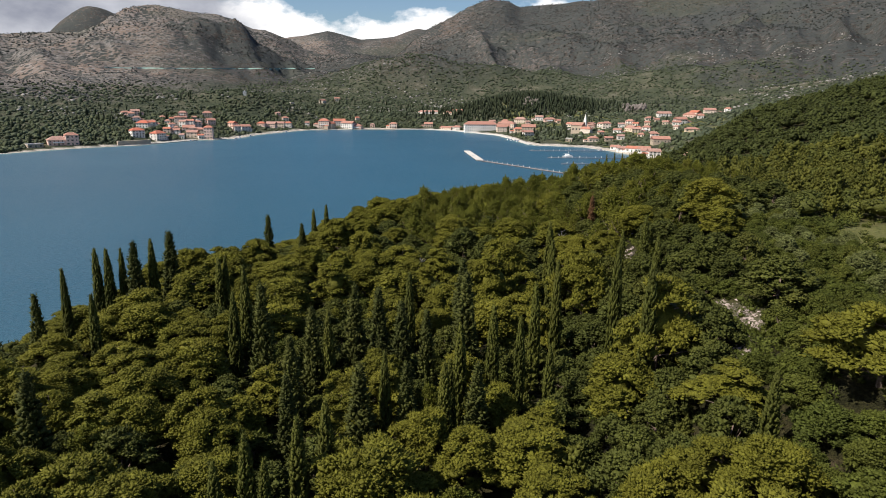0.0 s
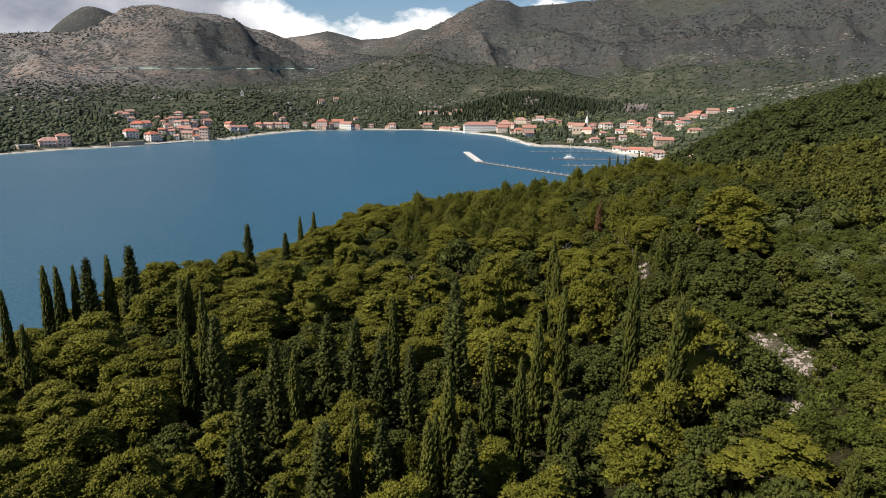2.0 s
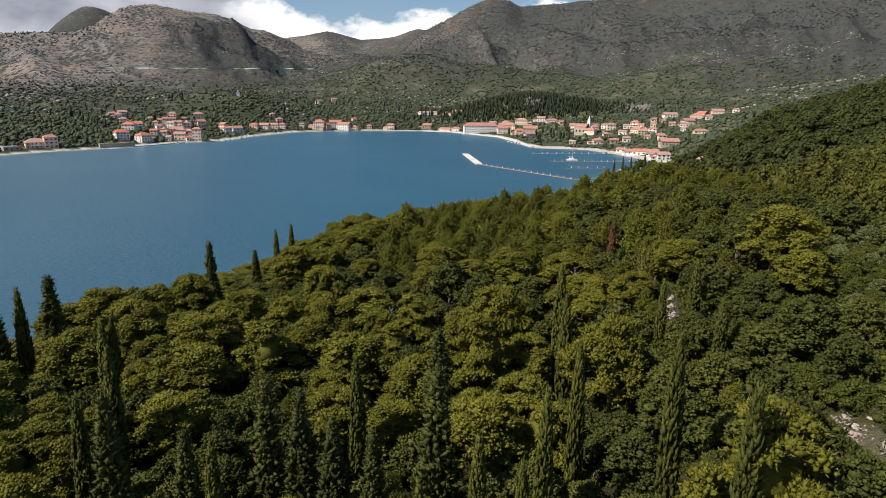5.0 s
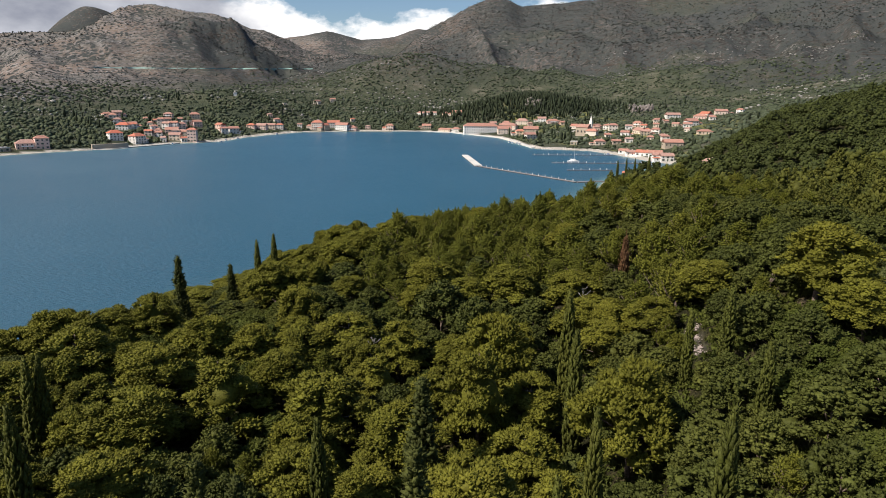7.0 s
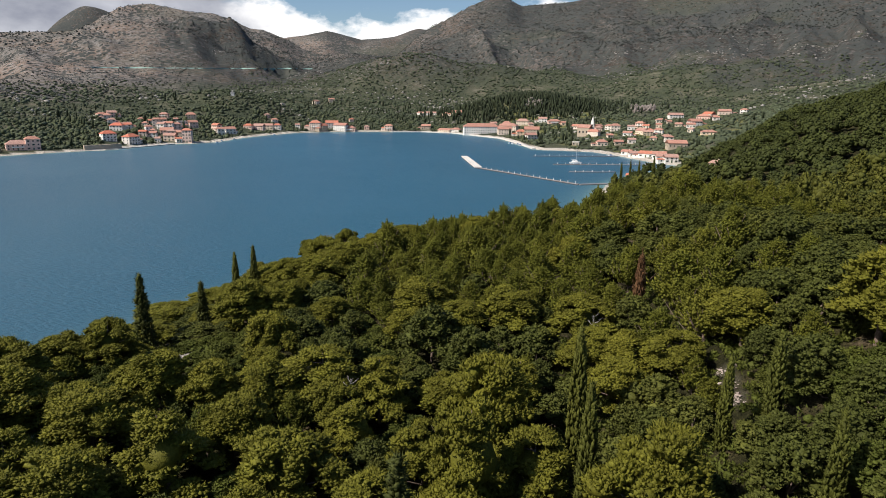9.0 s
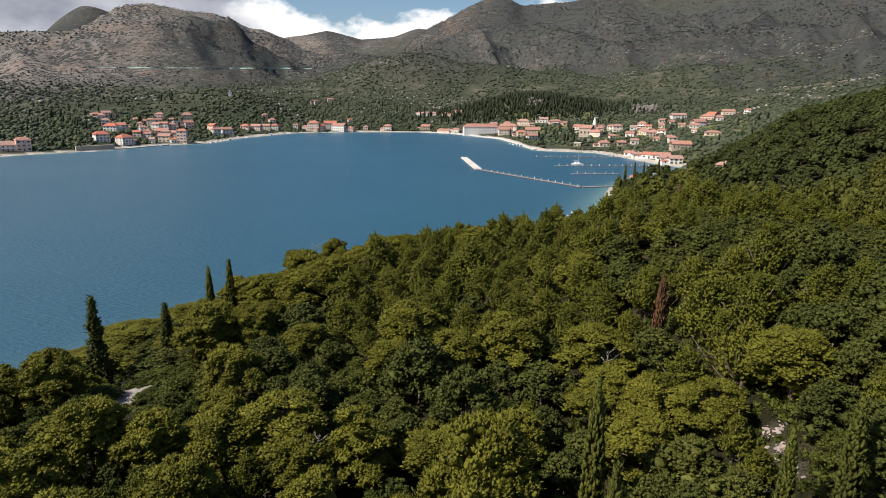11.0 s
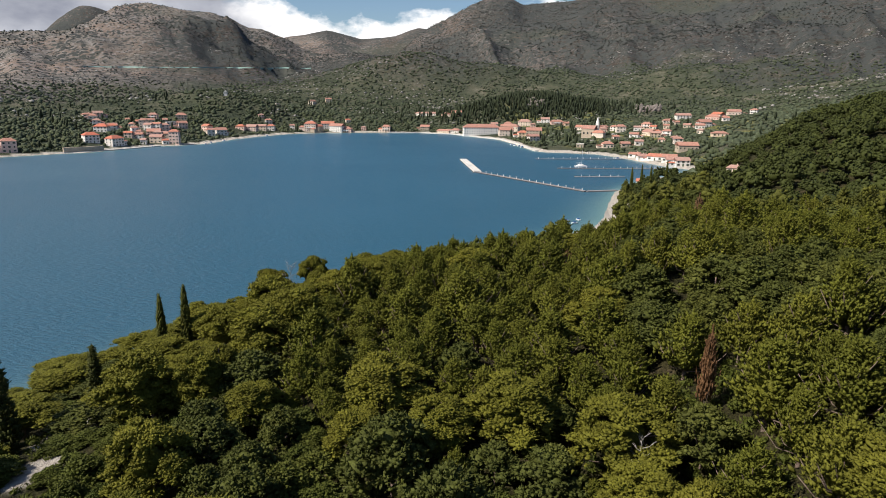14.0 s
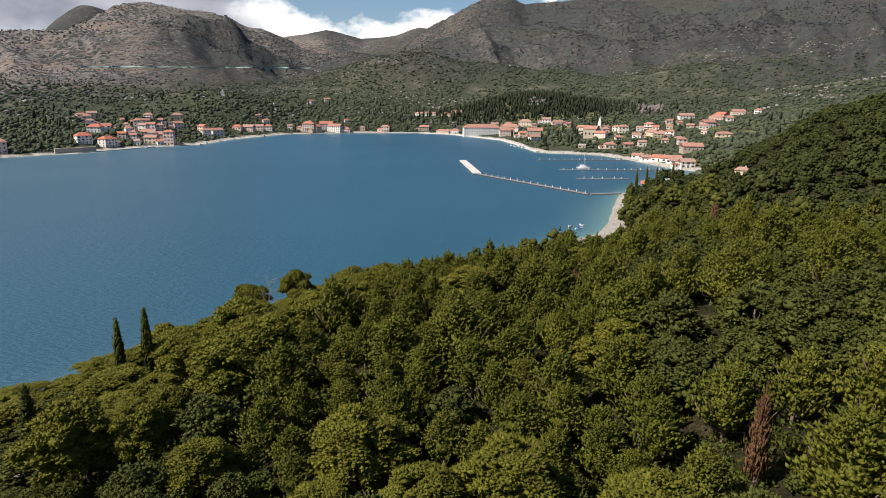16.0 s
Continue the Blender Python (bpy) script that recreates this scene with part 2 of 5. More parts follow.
def bark_material(name, a, c):
    m, n, l, b = material(name, 0.9, 0.15)
    p = place(n)
    f = noise_node(n, l, p, 6.0, 6)
    l.new(stops(n, l, f, (0.3, a), (0.7, c)), b.inputs["Base Color"])
    bumped(n, l, b, f, 0.6, 0.05)
    return m


BARK = bark_material("pine bark", (0.09, 0.06, 0.045), (0.22, 0.17, 0.14))
GREY_BARK = bark_material("bare grey wood", (0.19, 0.17, 0.15), (0.36, 0.33, 0.30))


def plain(name, colour, rough=0.75, spec=0.3, scale=1.5, spread=0.16, relief=0.0, metal=0.0):
    """A coat of one colour with stains and a fine grain."""
    m, n, l, b = material(name, rough, spec, metal)
    p = place(n)
    stain = stops(n, l, noise_node(n, l, p, scale * 0.2, 5), (0.3, 1 - spread), (0.7, 1 + spread))
    grain = stops(n, l, noise_node(n, l, p, scale * 4, 3), (0.3, 1 - spread * 0.5), (0.7, 1 + spread * 0.5))
    c = mix(n, l, 1.0, mix(n, l, 1.0, colour, stain, "MULTIPLY"), grain, "MULTIPLY")
    l.new(c, b.inputs["Base Color"])
    if relief:
        bumped(n, l, b, noise_node(n, l, p, scale * 4, 4), 0.5, relief)
    return m


def render_material(name, *tones):
    """House walls: a tone for each house."""
    m, n, l, b = material(name, 0.85, 0.2)
    p = place(n)
    who = n.new("ShaderNodeObjectInfo").outputs["Random"]
    c = stops(n, l, who, *[(k / max(len(tones) - 1, 1), t) for k, t in enumerate(tones)])
    c = mix(n, l, 1.0, c, stops(n, l, noise_node(n, l, p, 0.5, 6), (0.3, 0.82), (0.65, 1.06)), "MULTIPLY")
    l.new(c, b.inputs["Base Color"])
    bumped(n, l, b, noise_node(n, l, p, 5, 3), 0.3, 0.03)
    return m


WALL = render_material("lime render", (0.72, 0.55, 0.45), (0.76, 0.65, 0.55), (0.72, 0.56, 0.42), (0.76, 0.69, 0.62))
WALL_WHITE = render_material("white render", (0.74, 0.68, 0.62), (0.80, 0.77, 0.72))
WALL_PINK = render_material("pink render", (0.76, 0.52, 0.43), (0.80, 0.60, 0.51))
WALL_STONE = render_material("old stone wall", (0.42, 0.34, 0.26), (0.50, 0.42, 0.33))


def roof_material(name, *tones):
    m, n, l, b = material(name, 0.85, 0.2)
    p = place(n)
    who = n.new("ShaderNodeObjectInfo").outputs["Random"]
    c = stops(n, l, who, *[(k / (len(tones) - 1), t) for k, t in enumerate(tones)])
    c = mix(n, l, 1.0, c, stops(n, l, noise_node(n, l, p, 0.7, 6), (0.3, 0.72), (0.7, 1.18)), "MULTIPLY")
    l.new(c, b.inputs["Base Color"])
    bumped(n, l, b, noise_node(n, l, p, 3.0, 3), 0.7, 0.08)
    return m


ROOF = roof_material("clay roof tiles", (0.46, 0.165, 0.105), (0.42, 0.215, 0.16), (0.37, 0.19, 0.145), (0.40, 0.25, 0.205))
NEW_ROOF = roof_material("bright new roof tiles", (0.50, 0.15, 0.095), (0.48, 0.175, 0.115))
GLASS = plain("dark window glass", (0.035, 0.040, 0.045), 0.12, 0.5, 1.0, 0.3)
SHUTTER = plain("painted shutters", (0.10, 0.13, 0.09), 0.6)
DECK = plain("grey pontoon deck", (0.22, 0.205, 0.205), 0.9, 0.2, 0.8, 0.2)
CONCRETE = plain("pale concrete", (0.56, 0.53, 0.49), 0.9, 0.2, 0.8, 0.18, 0.03)
WHITE = plain("white paint", (0.80, 0.79, 0.77), 0.4, 0.4)
DARK_RUBBER = plain("dark rubber edge", (0.05, 0.05, 0.055), 0.8)
CRAG = plain("grey crag", (0.26, 0.245, 0.225), 0.95, 0.1, 0.2, 0.3, 0.3)
CLIFF = plain("brown-grey cliff", (0.165, 0.142, 0.128), 0.95, 0.1, 0.3, 0.35, 0.3)
LIMESTONE = plain("weathered limestone", (0.32, 0.262, 0.232), 0.92, 0.15, 2.0, 0.35, 0.05)
METAL = plain("painted metal mast", (0.70, 0.70, 0.70), 0.35, 0.5, 1.0, 0.05)
CANVAS = plain("blue canvas", (0.06, 0.14, 0.30), 0.8)
ASPHALT = plain("pale road", (0.21, 0.32, 0.29), 0.95, 0.1, 0.4, 0.2)


def n_growth_shade(n, l):
    """How far soil and stone are darkened, for painted shade and low growth, 0 to 1."""
    a = n.new("ShaderNodeAttribute")
    a.attribute_name = "growth_shade"
    return a.outputs["Fac"]


def ground_material():
    m, n, l, b = material("ground", 0.95, 0.12)
    p = place(n)
    attr = n.new("ShaderNodeAttribute")
    attr.attribute_name = "cover"
    parts = n.new("ShaderNodeSeparateColor")
    l.new(attr.outputs["Color"], parts.inputs[0])
    # open karst: grey stone, red-brown earth and thousands of small dark bushes
    soil = stops(n, l, noise_node(n, l, p, 0.006, 5, 0.6), (0.34, (0.118, 0.112, 0.108)), (0.48, (0.158, 0.136, 0.120)), (0.62, (0.190, 0.142, 0.116)))
    stone = stops(n, l, noise_node(n, l, p, 0.07, 8, 0.80), (0.48, 0.0), (0.62, 1.0))
    # shade painted in: soil falls to a quarter, stone to about half
    shade_of = stops(n, l, n_growth_shade(n, l), (0.0, 1.24), (1.0, 0.25))
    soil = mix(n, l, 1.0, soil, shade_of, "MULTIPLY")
    shaded_stone = mix(n, l, 1.0, (0.285, 0.266, 0.254), stops(n, l, n_growth_shade(n, l), (0.0, 1.1), (1.0, 0.48)), "MULTIPLY")
    soil = mix(n, l, stone, soil, shaded_stone)
    v = n.new("ShaderNodeTexVoronoi")
    v.inputs["Scale"].default_value = 0.085
    l.new(p, v.inputs["Vector"])
    cover = noise_node(n, l, p, 0.011, 5, 0.6)
    reach = n.new("ShaderNodeMath")
    reach.operation = "SUBTRACT"
    l.new(v.outputs["Distance"], reach.inputs[0])
    shift = n.new("ShaderNodeMath")
    shift.operation = "MULTIPLY_ADD"
    l.new(cover, shift.inputs[0])
    shift.inputs[1].default_value = 1.1
    scrub = n.new("ShaderNodeAttribute")
    scrub.attribute_name = "scrub"
    l.new(scrub.outputs["Fac"], shift.inputs[2])
    l.new(shift.outputs[0], reach.inputs[1])
    dots = stops(n, l, reach.outputs[0], (0.0, 1.0), (0.16, 0.0))
    # bush dots carry painted haze as well, lifted towards blue-grey
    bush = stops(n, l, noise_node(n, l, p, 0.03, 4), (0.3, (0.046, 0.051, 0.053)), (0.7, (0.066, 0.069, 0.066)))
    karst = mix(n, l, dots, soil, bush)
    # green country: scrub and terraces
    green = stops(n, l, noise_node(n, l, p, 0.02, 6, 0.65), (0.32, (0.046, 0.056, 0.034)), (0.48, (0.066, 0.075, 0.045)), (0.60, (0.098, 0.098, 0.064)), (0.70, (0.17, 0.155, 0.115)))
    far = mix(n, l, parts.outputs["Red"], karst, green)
    # the headland: needle litter, dry grass and low herbs
    litter = stops(n, l, noise_node(n, l, p, 0.25, 7, 0.65), (0.30, (0.026, 0.027, 0.010)), (0.46, (0.044, 0.042, 0.016)), (0.58, (0.070, 0.061, 0.026)), (0.72, (0.17, 0.125, 0.08)))
    crumbs = noise_node(n, l, p, 3.2, 6, 0.7)
    litter = mix(n, l, 1.0, litter, stops(n, l, crumbs, (0.32, 0.35), (0.5, 0.9), (0.68, 1.5)), "MULTIPLY")
    c = mix(n, l, parts.outputs["Green"], far, litter)
    grass = stops(n, l, noise_node(n, l, p, 0.8, 6, 0.7), (0.3, (0.13, 0.145, 0.040)), (0.6, (0.22, 0.21, 0.075)), (0.8, (0.27, 0.23, 0.12)))
    meadow = n.new("ShaderNodeAttribute")
    meadow.attribute_name = "meadow"
    c = mix(n, l, meadow.outputs["Fac"], c, grass)
    shingle = stops(n, l, noise_node(n, l, p, 1.2, 5), (0.3, (0.46, 0.40, 0.34)), (0.7, (0.64, 0.59, 0.52)))
    c = mix(n, l, parts.outputs["Blue"], c, shingle)
    l.new(c, b.inputs["Base Color"])
    relief = n.new("ShaderNodeMath")
    relief.operation = "MULTIPLY_ADD"
    l.new(crumbs, relief.inputs[0])
    relief.inputs[1].default_value = 0.05
    l.new(noise_node(n, l, p, 0.06, 9, 0.75), relief.inputs[2])
    bumped(n, l, b, relief.outputs[0], 1.0, 7.0)
    return m


def water_material():
    m, n, l, b = material("sea water", 0.32, 0.5)
    p = place(n)
    attr = n.new("ShaderNodeAttribute")
    attr.attribute_name = "shallow"
    deep = stops(n, l, noise_node(n, l, p, 0.004, 3), (0.3, (0.020, 0.079, 0.127)), (0.7, (0.024, 0.092, 0.144)))
    c = mix(n, l, attr.outputs["Fac"], deep, (0.14, 0.25, 0.24))
    l.new(c, b.inputs["Base Color"])
    b.inputs["IOR"].default_value = 1.33
    stretch = n.new("ShaderNodeMapping")
    stretch.inputs["Rotation"].default_value = (0, 0, 0.5)
    stretch.inputs["Scale"].default_value = (0.5, 1.2, 1)
    l.new(p, stretch.inputs[0])
    wave = noise_node(n, l, stretch.outputs[0], 0.9, 5, 0.6)
    gust = noise_node(n, l, p, 0.012, 4)
    k = n.new("ShaderNodeBump")
    k.inputs["Distance"].default_value = 0.8
    s = n.new("ShaderNodeMath")
    s.operation = "MULTIPLY"
    l.new(gust, s.inputs[0])
    s.inputs[1].default_value = 1.2
    l.new(s.outputs[0], k.inputs["Strength"])
    l.new(wave, k.inputs["Height"])
    l.new(k.outputs[0], b.inputs["Normal"])
    return m


GROUND, WATER = ground_material(), water_material()



# ------------------------------------------------------------------ ground and water
def mesh_from(name, verts, faces, mat, smooth=False):
    me = bpy.data.meshes.new(name)
    me.from_pydata(verts if isinstance(verts, list) else verts.tolist(), [], faces if isinstance(faces, list) else faces.tolist())
    me.materials.append(mat)
    if smooth:
        me.polygons.foreach_set("use_smooth", [True] * len(me.polygons))
    return me


def polar_grid(bearings, radii, centre=(0.0, 50.0)):
    """Points and quads of a round net about a centre; it closes on itself."""
    a, r = np.radians(bearings), np.asarray(radii)
    x = centre[0] + np.outer(r, np.sin(a)).ravel()
    y = centre[1] + np.outer(r, np.cos(a)).ravel()
    n, k = len(a), len(r)
    i, j = np.meshgrid(np.arange(k - 1), np.arange(n), indexing="ij")
    q = (j + 1) % n
    faces = np.stack([i * n + j, i * n + q, (i + 1) * n + q, (i + 1) * n + j], -1).reshape(-1, 4)
    return x, y, faces[:, ::-1]


FRONT = np.concatenate([np.arange(-48, 44, 0.26), np.arange(44, 312, 4.0)])
RINGS = np.concatenate([[0.5], np.geomspace(6, 250, 300), np.linspace(251.5, 480, 170), np.geomspace(483, 4960, 200)])
gx, gy, gfaces = polar_grid(FRONT, RINGS)
gz = height(gx, gy)
gd = inland(gx, gy)
gz = np.where(np.hypot(gx, gy - 50) > 4900, np.maximum(gz, 5), gz)
ground_mesh = mesh_from("ground", np.stack([gx, gy, gz], -1), gfaces, GROUND, True)
near_land = 1 - ramp(430, 640, gy + 0.3 * np.maximum(gx - 150, 0))
patchy = fbm(gx / 130, gy / 130, 4, 21)
reach = np.interp(np.degrees(np.arctan2(gx, gy - 50)), [-45, -26, -15, 0, 30], [300, 380, 640, 760, 640])
green_land = np.clip(1.1 - ramp(0.55, 1.25, gd / reach + 0.9 * (patchy - 0.5)), 0, 1)
green_land = np.clip(green_land + ramp(0.60, 0.72, fbm(gx / 330, gy / 260, 4, 33)) * 0.25, 0, 1)
green_land *= 1 - 0.8 * np.exp(-((gx + 225) / 200) ** 2 - ((gy - 1530) / 110) ** 2)
far_side = ramp(330, 350, gy)
shingle = (gd > -4) * (gd < 2 + 6 * far_side * (0.4 + vnoise(gx / 30, gy / 30, 4))) * (0.35 + 0.65 * far_side)
beach_here = np.exp(-((gx - 46) / 26) ** 2 - ((gy - 405) / 75) ** 2) * (gd > -5) * (gd < 11)
town_beach = np.exp(-((gx - 90) / 60) ** 2 - ((gy - 690) / 70) ** 2) * (gd > -4) * (gd < 8)
town_beach = np.maximum(town_beach, np.clip(sum(0.10 * np.exp(-(((gx - a) ** 2 + (gy - b) ** 2) / c ** 2) ** 2) for a, b, c in SCREE) + sum(0.9 * np.exp(-(((gx - a) ** 2 + (gy - b) ** 2) / (1.5 * c) ** 2) ** 2) for a, b, c in TRACK), 0, 0.7))
cover = ground_mesh.color_attributes.new("cover", "FLOAT_COLOR", "POINT")
cover.data.foreach_set("color", np.stack([green_land, near_land, np.clip(np.maximum(shingle, np.maximum(beach_here, town_beach) * 1.6), 0, 1), np.ones_like(gx)], -1).ravel())
meadow = ground_mesh.attributes.new("meadow", "FLOAT", "POINT")
field = np.exp(-((gx - 63) / 14) ** 2 - ((gy - 112) / 20) ** 2) * 1.6 + 0.7 * np.exp(-((gx - 40) / 12) ** 2 - ((gy - 78) / 10) ** 2)
field = field + 1.3 * np.exp(-((gx - 390) / 40) ** 2 - ((gy - 930) / 45) ** 2)
plots = ramp(0.50, 0.62, fbm(gx / 30, gy / 38, 3, 71)) * (gd > 12) * (gd < 260) * (gy > 590) * ramp(-60, 20, gx) * 0.75
meadow.data.foreach_set("value", np.clip(np.maximum(field, plots) * (0.5 + vnoise(gx / 6, gy / 6, 8)), 0, 1))
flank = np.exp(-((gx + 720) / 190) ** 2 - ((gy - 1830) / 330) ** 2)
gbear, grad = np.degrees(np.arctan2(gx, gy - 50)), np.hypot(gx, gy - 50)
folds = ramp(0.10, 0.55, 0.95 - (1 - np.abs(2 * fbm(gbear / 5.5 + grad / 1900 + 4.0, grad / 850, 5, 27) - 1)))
# bushes thicken eastward and on the flank, standing in for shade there too
scrub = ground_mesh.attributes.new("scrub", "FLOAT", "POINT")
scrub.data.foreach_set("value", 0.12 * ramp(2900, 3300, np.hypot(gx, gy)) - 0.24 + 0.20 * ramp(-700, 300, gx) + 0.5 * (fbm(gx / 210, gy / 210, 4, 51) - 0.5) + 0.16 * folds + 0.25 * flank)
# shade painted on the east half and the spur flank, plus growth in folds
growth_shade = ground_mesh.attributes.new("growth_shade", "FLOAT", "POINT")
growth_shade.data.foreach_set("value", np.clip(ramp(-1200, 60, gx) + 0.9 * (fbm(gx / 300, gy / 300, 3, 61) - 0.5) + 0.5 * ramp(2900, 3300, np.hypot(gx, gy)) + 0.35 * folds + 0.9 * flank, 0, 1))
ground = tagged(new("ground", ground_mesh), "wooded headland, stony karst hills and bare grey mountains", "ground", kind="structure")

wx, wy, wfaces = polar_grid(np.concatenate([np.arange(-60, 40, 0.5), np.arange(40, 300, 5.0)]), np.concatenate([[1.0], np.geomspace(30, 1150, 170)]))
water_mesh = mesh_from("water", np.stack([wx, wy, 0 * wx], -1), wfaces, WATER, True)
shore = -inland(wx, wy)
shallow = water_mesh.attributes.new("shallow", "FLOAT", "POINT")
pale = np.exp(-np.maximum(shore, 0) / (4.5 + 5 * np.exp(-((wx - 40) / 40) ** 2 - ((wy - 390) / 70) ** 2)))
shallow.data.foreach_set("value", np.clip(pale, 0, 1) * 0.9)
tagged(new("water", water_mesh), "calm blue sea of the sheltered bay", "sea", kind="structure")



# ------------------------------------------------------------------ trees
def part(name, me, parent, label=""):
    ob = new(name, me)
    ob.parent = parent
    return tagged(ob, label)


def ball(level):
    b = bmesh.new()
    bmesh.ops.create_icosphere(b, subdivisions=level, radius=1)
    v = np.array([p.co[:] for p in b.verts])
    f = np.array([[q.index for q in p.verts] for p in b.faces])
    b.free()
    return v, f


BALLS = {k: ball(k) for k in (1, 2)}
BALLS[0] = (np.array([(1, 0, 0), (0, 1, 0), (-1, 0, 0), (0, -1, 0), (0, 0, -1), (0, 0, 1)], float),
            np.array([(0, 1, 5), (1, 2, 5), (2, 3, 5), (3, 0, 5), (1, 0, 4), (2, 1, 4), (3, 2, 4), (0, 3, 4)]))


class Foliage:
    """Collects lumps and sprays into one crown mesh."""

    def __init__(self, seed):
        self.v, self.f, self.count, self.rng = [], [], 0, np.random.default_rng(seed)

    def add(self, v, f):
        self.v.append(v)
        self.f.append(f + self.count)
        self.count += len(v)

    def lump(self, centre, size, level=1, rough=0.3):
        v, f = BALLS[level]
        v = v * (1 + rough * (self.rng.random((len(v), 1)) * 2 - 1))
        self.add(v * size + centre, f)

    def sprays(self, centre, size, n, length, lift=0.5, spread=0.6, broad=0.45, low=-0.25):
        """Small leafy sprays over an oval mass, lying loosely on it and pointing outward and up."""
        g = self.rng
        d = g.normal(size=(n, 3))
        d /= np.linalg.norm(d, axis=1)[:, None]
        d[:, 2] = np.where(d[:, 2] < low, -d[:, 2], d[:, 2])
        at = d * np.asarray(size) * (0.82 + 0.32 * g.random((n, 1))) + centre
        out = d + (0, 0, lift) + spread * g.normal(size=(n, 3))
        out /= np.linalg.norm(out, axis=1)[:, None]
        side = np.cross(out, d + 0.35 * g.normal(size=(n, 3)))
        side /= np.linalg.norm(side, axis=1)[:, None] + 1e-6
        ln = length * (0.6 + 0.8 * g.random((n, 1)))
        a, b, c = at - side * ln * broad * 0.5 - out * ln * 0.3, at + side * ln * broad * 0.5 - out * ln * 0.3, at + out * ln * 0.7
        self.add(np.stack([a, b, c], 1).reshape(-1, 3), np.arange(3 * n).reshape(-1, 3))

    def plumes(self, at, way, length, thick, needles=0, needle=0.28, narrow=0.2, rough=0.22, level=0):
        """Tufts of foliage along their shoots: an uneven tapered body each, bristling with needles or leaves."""
        g, n = self.rng, len(at)
        way = way / (np.linalg.norm(way, axis=1)[:, None] + 1e-9)
        side = np.cross(way, g.normal(size=(n, 3)))
        side /= np.linalg.norm(side, axis=1)[:, None] + 1e-9
        other = np.cross(way, side)
        v, f = BALLS[level]
        bent = v[None] * (1 + rough * (g.random((n, len(v), 1)) * 2 - 1))
        girth = thick[:, None, None] * (1.0 - 0.28 * v[None, :, 2:3])
        pts = at[:, None] + bent[:, :, :1] * girth * side[:, None] + bent[:, :, 1:2] * girth * other[:, None] + bent[:, :, 2:3] * (0.5 * length)[:, None, None] * way[:, None]
        self.add(pts.reshape(-1, 3), (f[None] + (np.arange(n) * len(v))[:, None, None]).reshape(-1, 3))
        if needles:
            k = np.repeat(np.arange(n), needles)
            d = g.normal(size=(len(k), 3))
            d /= np.linalg.norm(d, axis=1)[:, None]
            along_ = (g.random((len(k), 1)) * 1.15 - 0.45) * length[k][:, None]
            across = d - (d * way[k]).sum(1)[:, None] * way[k]
            base = at[k] + way[k] * along_ * 0.8 + across * thick[k][:, None] * 0.8
            out = 0.75 * way[k] + 0.9 * across + (0, 0, 0.25)
            out /= np.linalg.norm(out, axis=1)[:, None] + 1e-9
            flank = np.cross(out, g.normal(size=(len(k), 3)))
            flank /= np.linalg.norm(flank, axis=1)[:, None] + 1e-9
            ln = needle * (0.6 + 0.8 * g.random((len(k), 1)))
            self.add(np.stack([base - flank * ln * narrow, base + flank * ln * narrow, base + out * ln], 1).reshape(-1, 3), np.arange(3 * len(k)).reshape(-1, 3))

    def pad(self, c, radius, tall, out, n, tuft, needles, up=0.9, needle=0.26, narrow=0.17):
        """A cushion of tufts on the end of a branch, tilted outward, dark and hollow below."""
        g = self.rng
        self.lump(c - (0, 0, 0.2 * tall), np.array([radius, radius, tall]) * 0.86, 1, 0.22)
        k = np.arange(n)
        rr, aa = radius * np.sqrt((k + 0.6) / n) * (0.75 + 0.45 * g.random(n)), k * 2.39996 + 0.7 * g.normal(size=n) + g.random() * 6
        flat = np.stack([rr * np.cos(aa), rr * np.sin(aa), tall * (np.sqrt(np.maximum(1.1 - (rr / radius) ** 2, 0)) - 0.25 + 0.08 * g.normal(size=n))], -1)
        flat[:, 2] -= 0.32 * (flat @ out) * (1 - abs(out[2]))
        way = flat * (1, 1, 0.8) / radius * 0.9 + np.array([0, 0, up]) + 0.35 * out + 0.25 * g.normal(size=(n, 3))
        s_ = tuft * (0.55 + 0.9 * g.random(n) ** 1.5)
        self.plumes(c + flat, way + 0.2 * g.normal(size=(n, 3)), s_ * 2.3, s_ * 0.85, needles, needle, narrow, 0.3)

    def mesh(self, name, mat):
        return mesh_from(name, np.concatenate(self.v), np.concatenate(self.f), mat, True)


def limb(points, radii, sides=5):
    """A tapered round limb along the points."""
    v, f = [], []
    for k, (p, r) in enumerate(zip(points, radii)):
        ahead = Vector(points[min(k + 1, len(points) - 1)]) - Vector(points[max(k - 1, 0)])
        turn = ahead.to_track_quat("Z", "Y")
        for s in range(sides):
            a = 2 * math.pi * s / sides
            v.append(tuple(Vector(p) + turn @ Vector((r * math.cos(a), r * math.sin(a), 0))))
    for k in range(len(points) - 1):
        for s in range(sides):
            q = (s + 1) % sides
            f.append((k * sides + s, k * sides + q, (k + 1) * sides + q, (k + 1) * sides + s))
    f.append(tuple(range((len(points) - 1) * sides, len(points) * sides)))
    return v, f


def limbs_mesh(name, many, mat):
    v, f = [], []
    for points, radii in many:
        a, b = limb(points, radii)
        f += [tuple(i + len(v) for i in q) for q in b]
        if v:
            # a web of bark where the limb leaves the trunk
            near_ = min(range(15), key=lambda i: (Vector(v[i]) - Vector(a[0])).length)
            f.append((near_, len(v), len(v) + 1))
        v += a
    return mesh_from(name, v, f, mat, True)


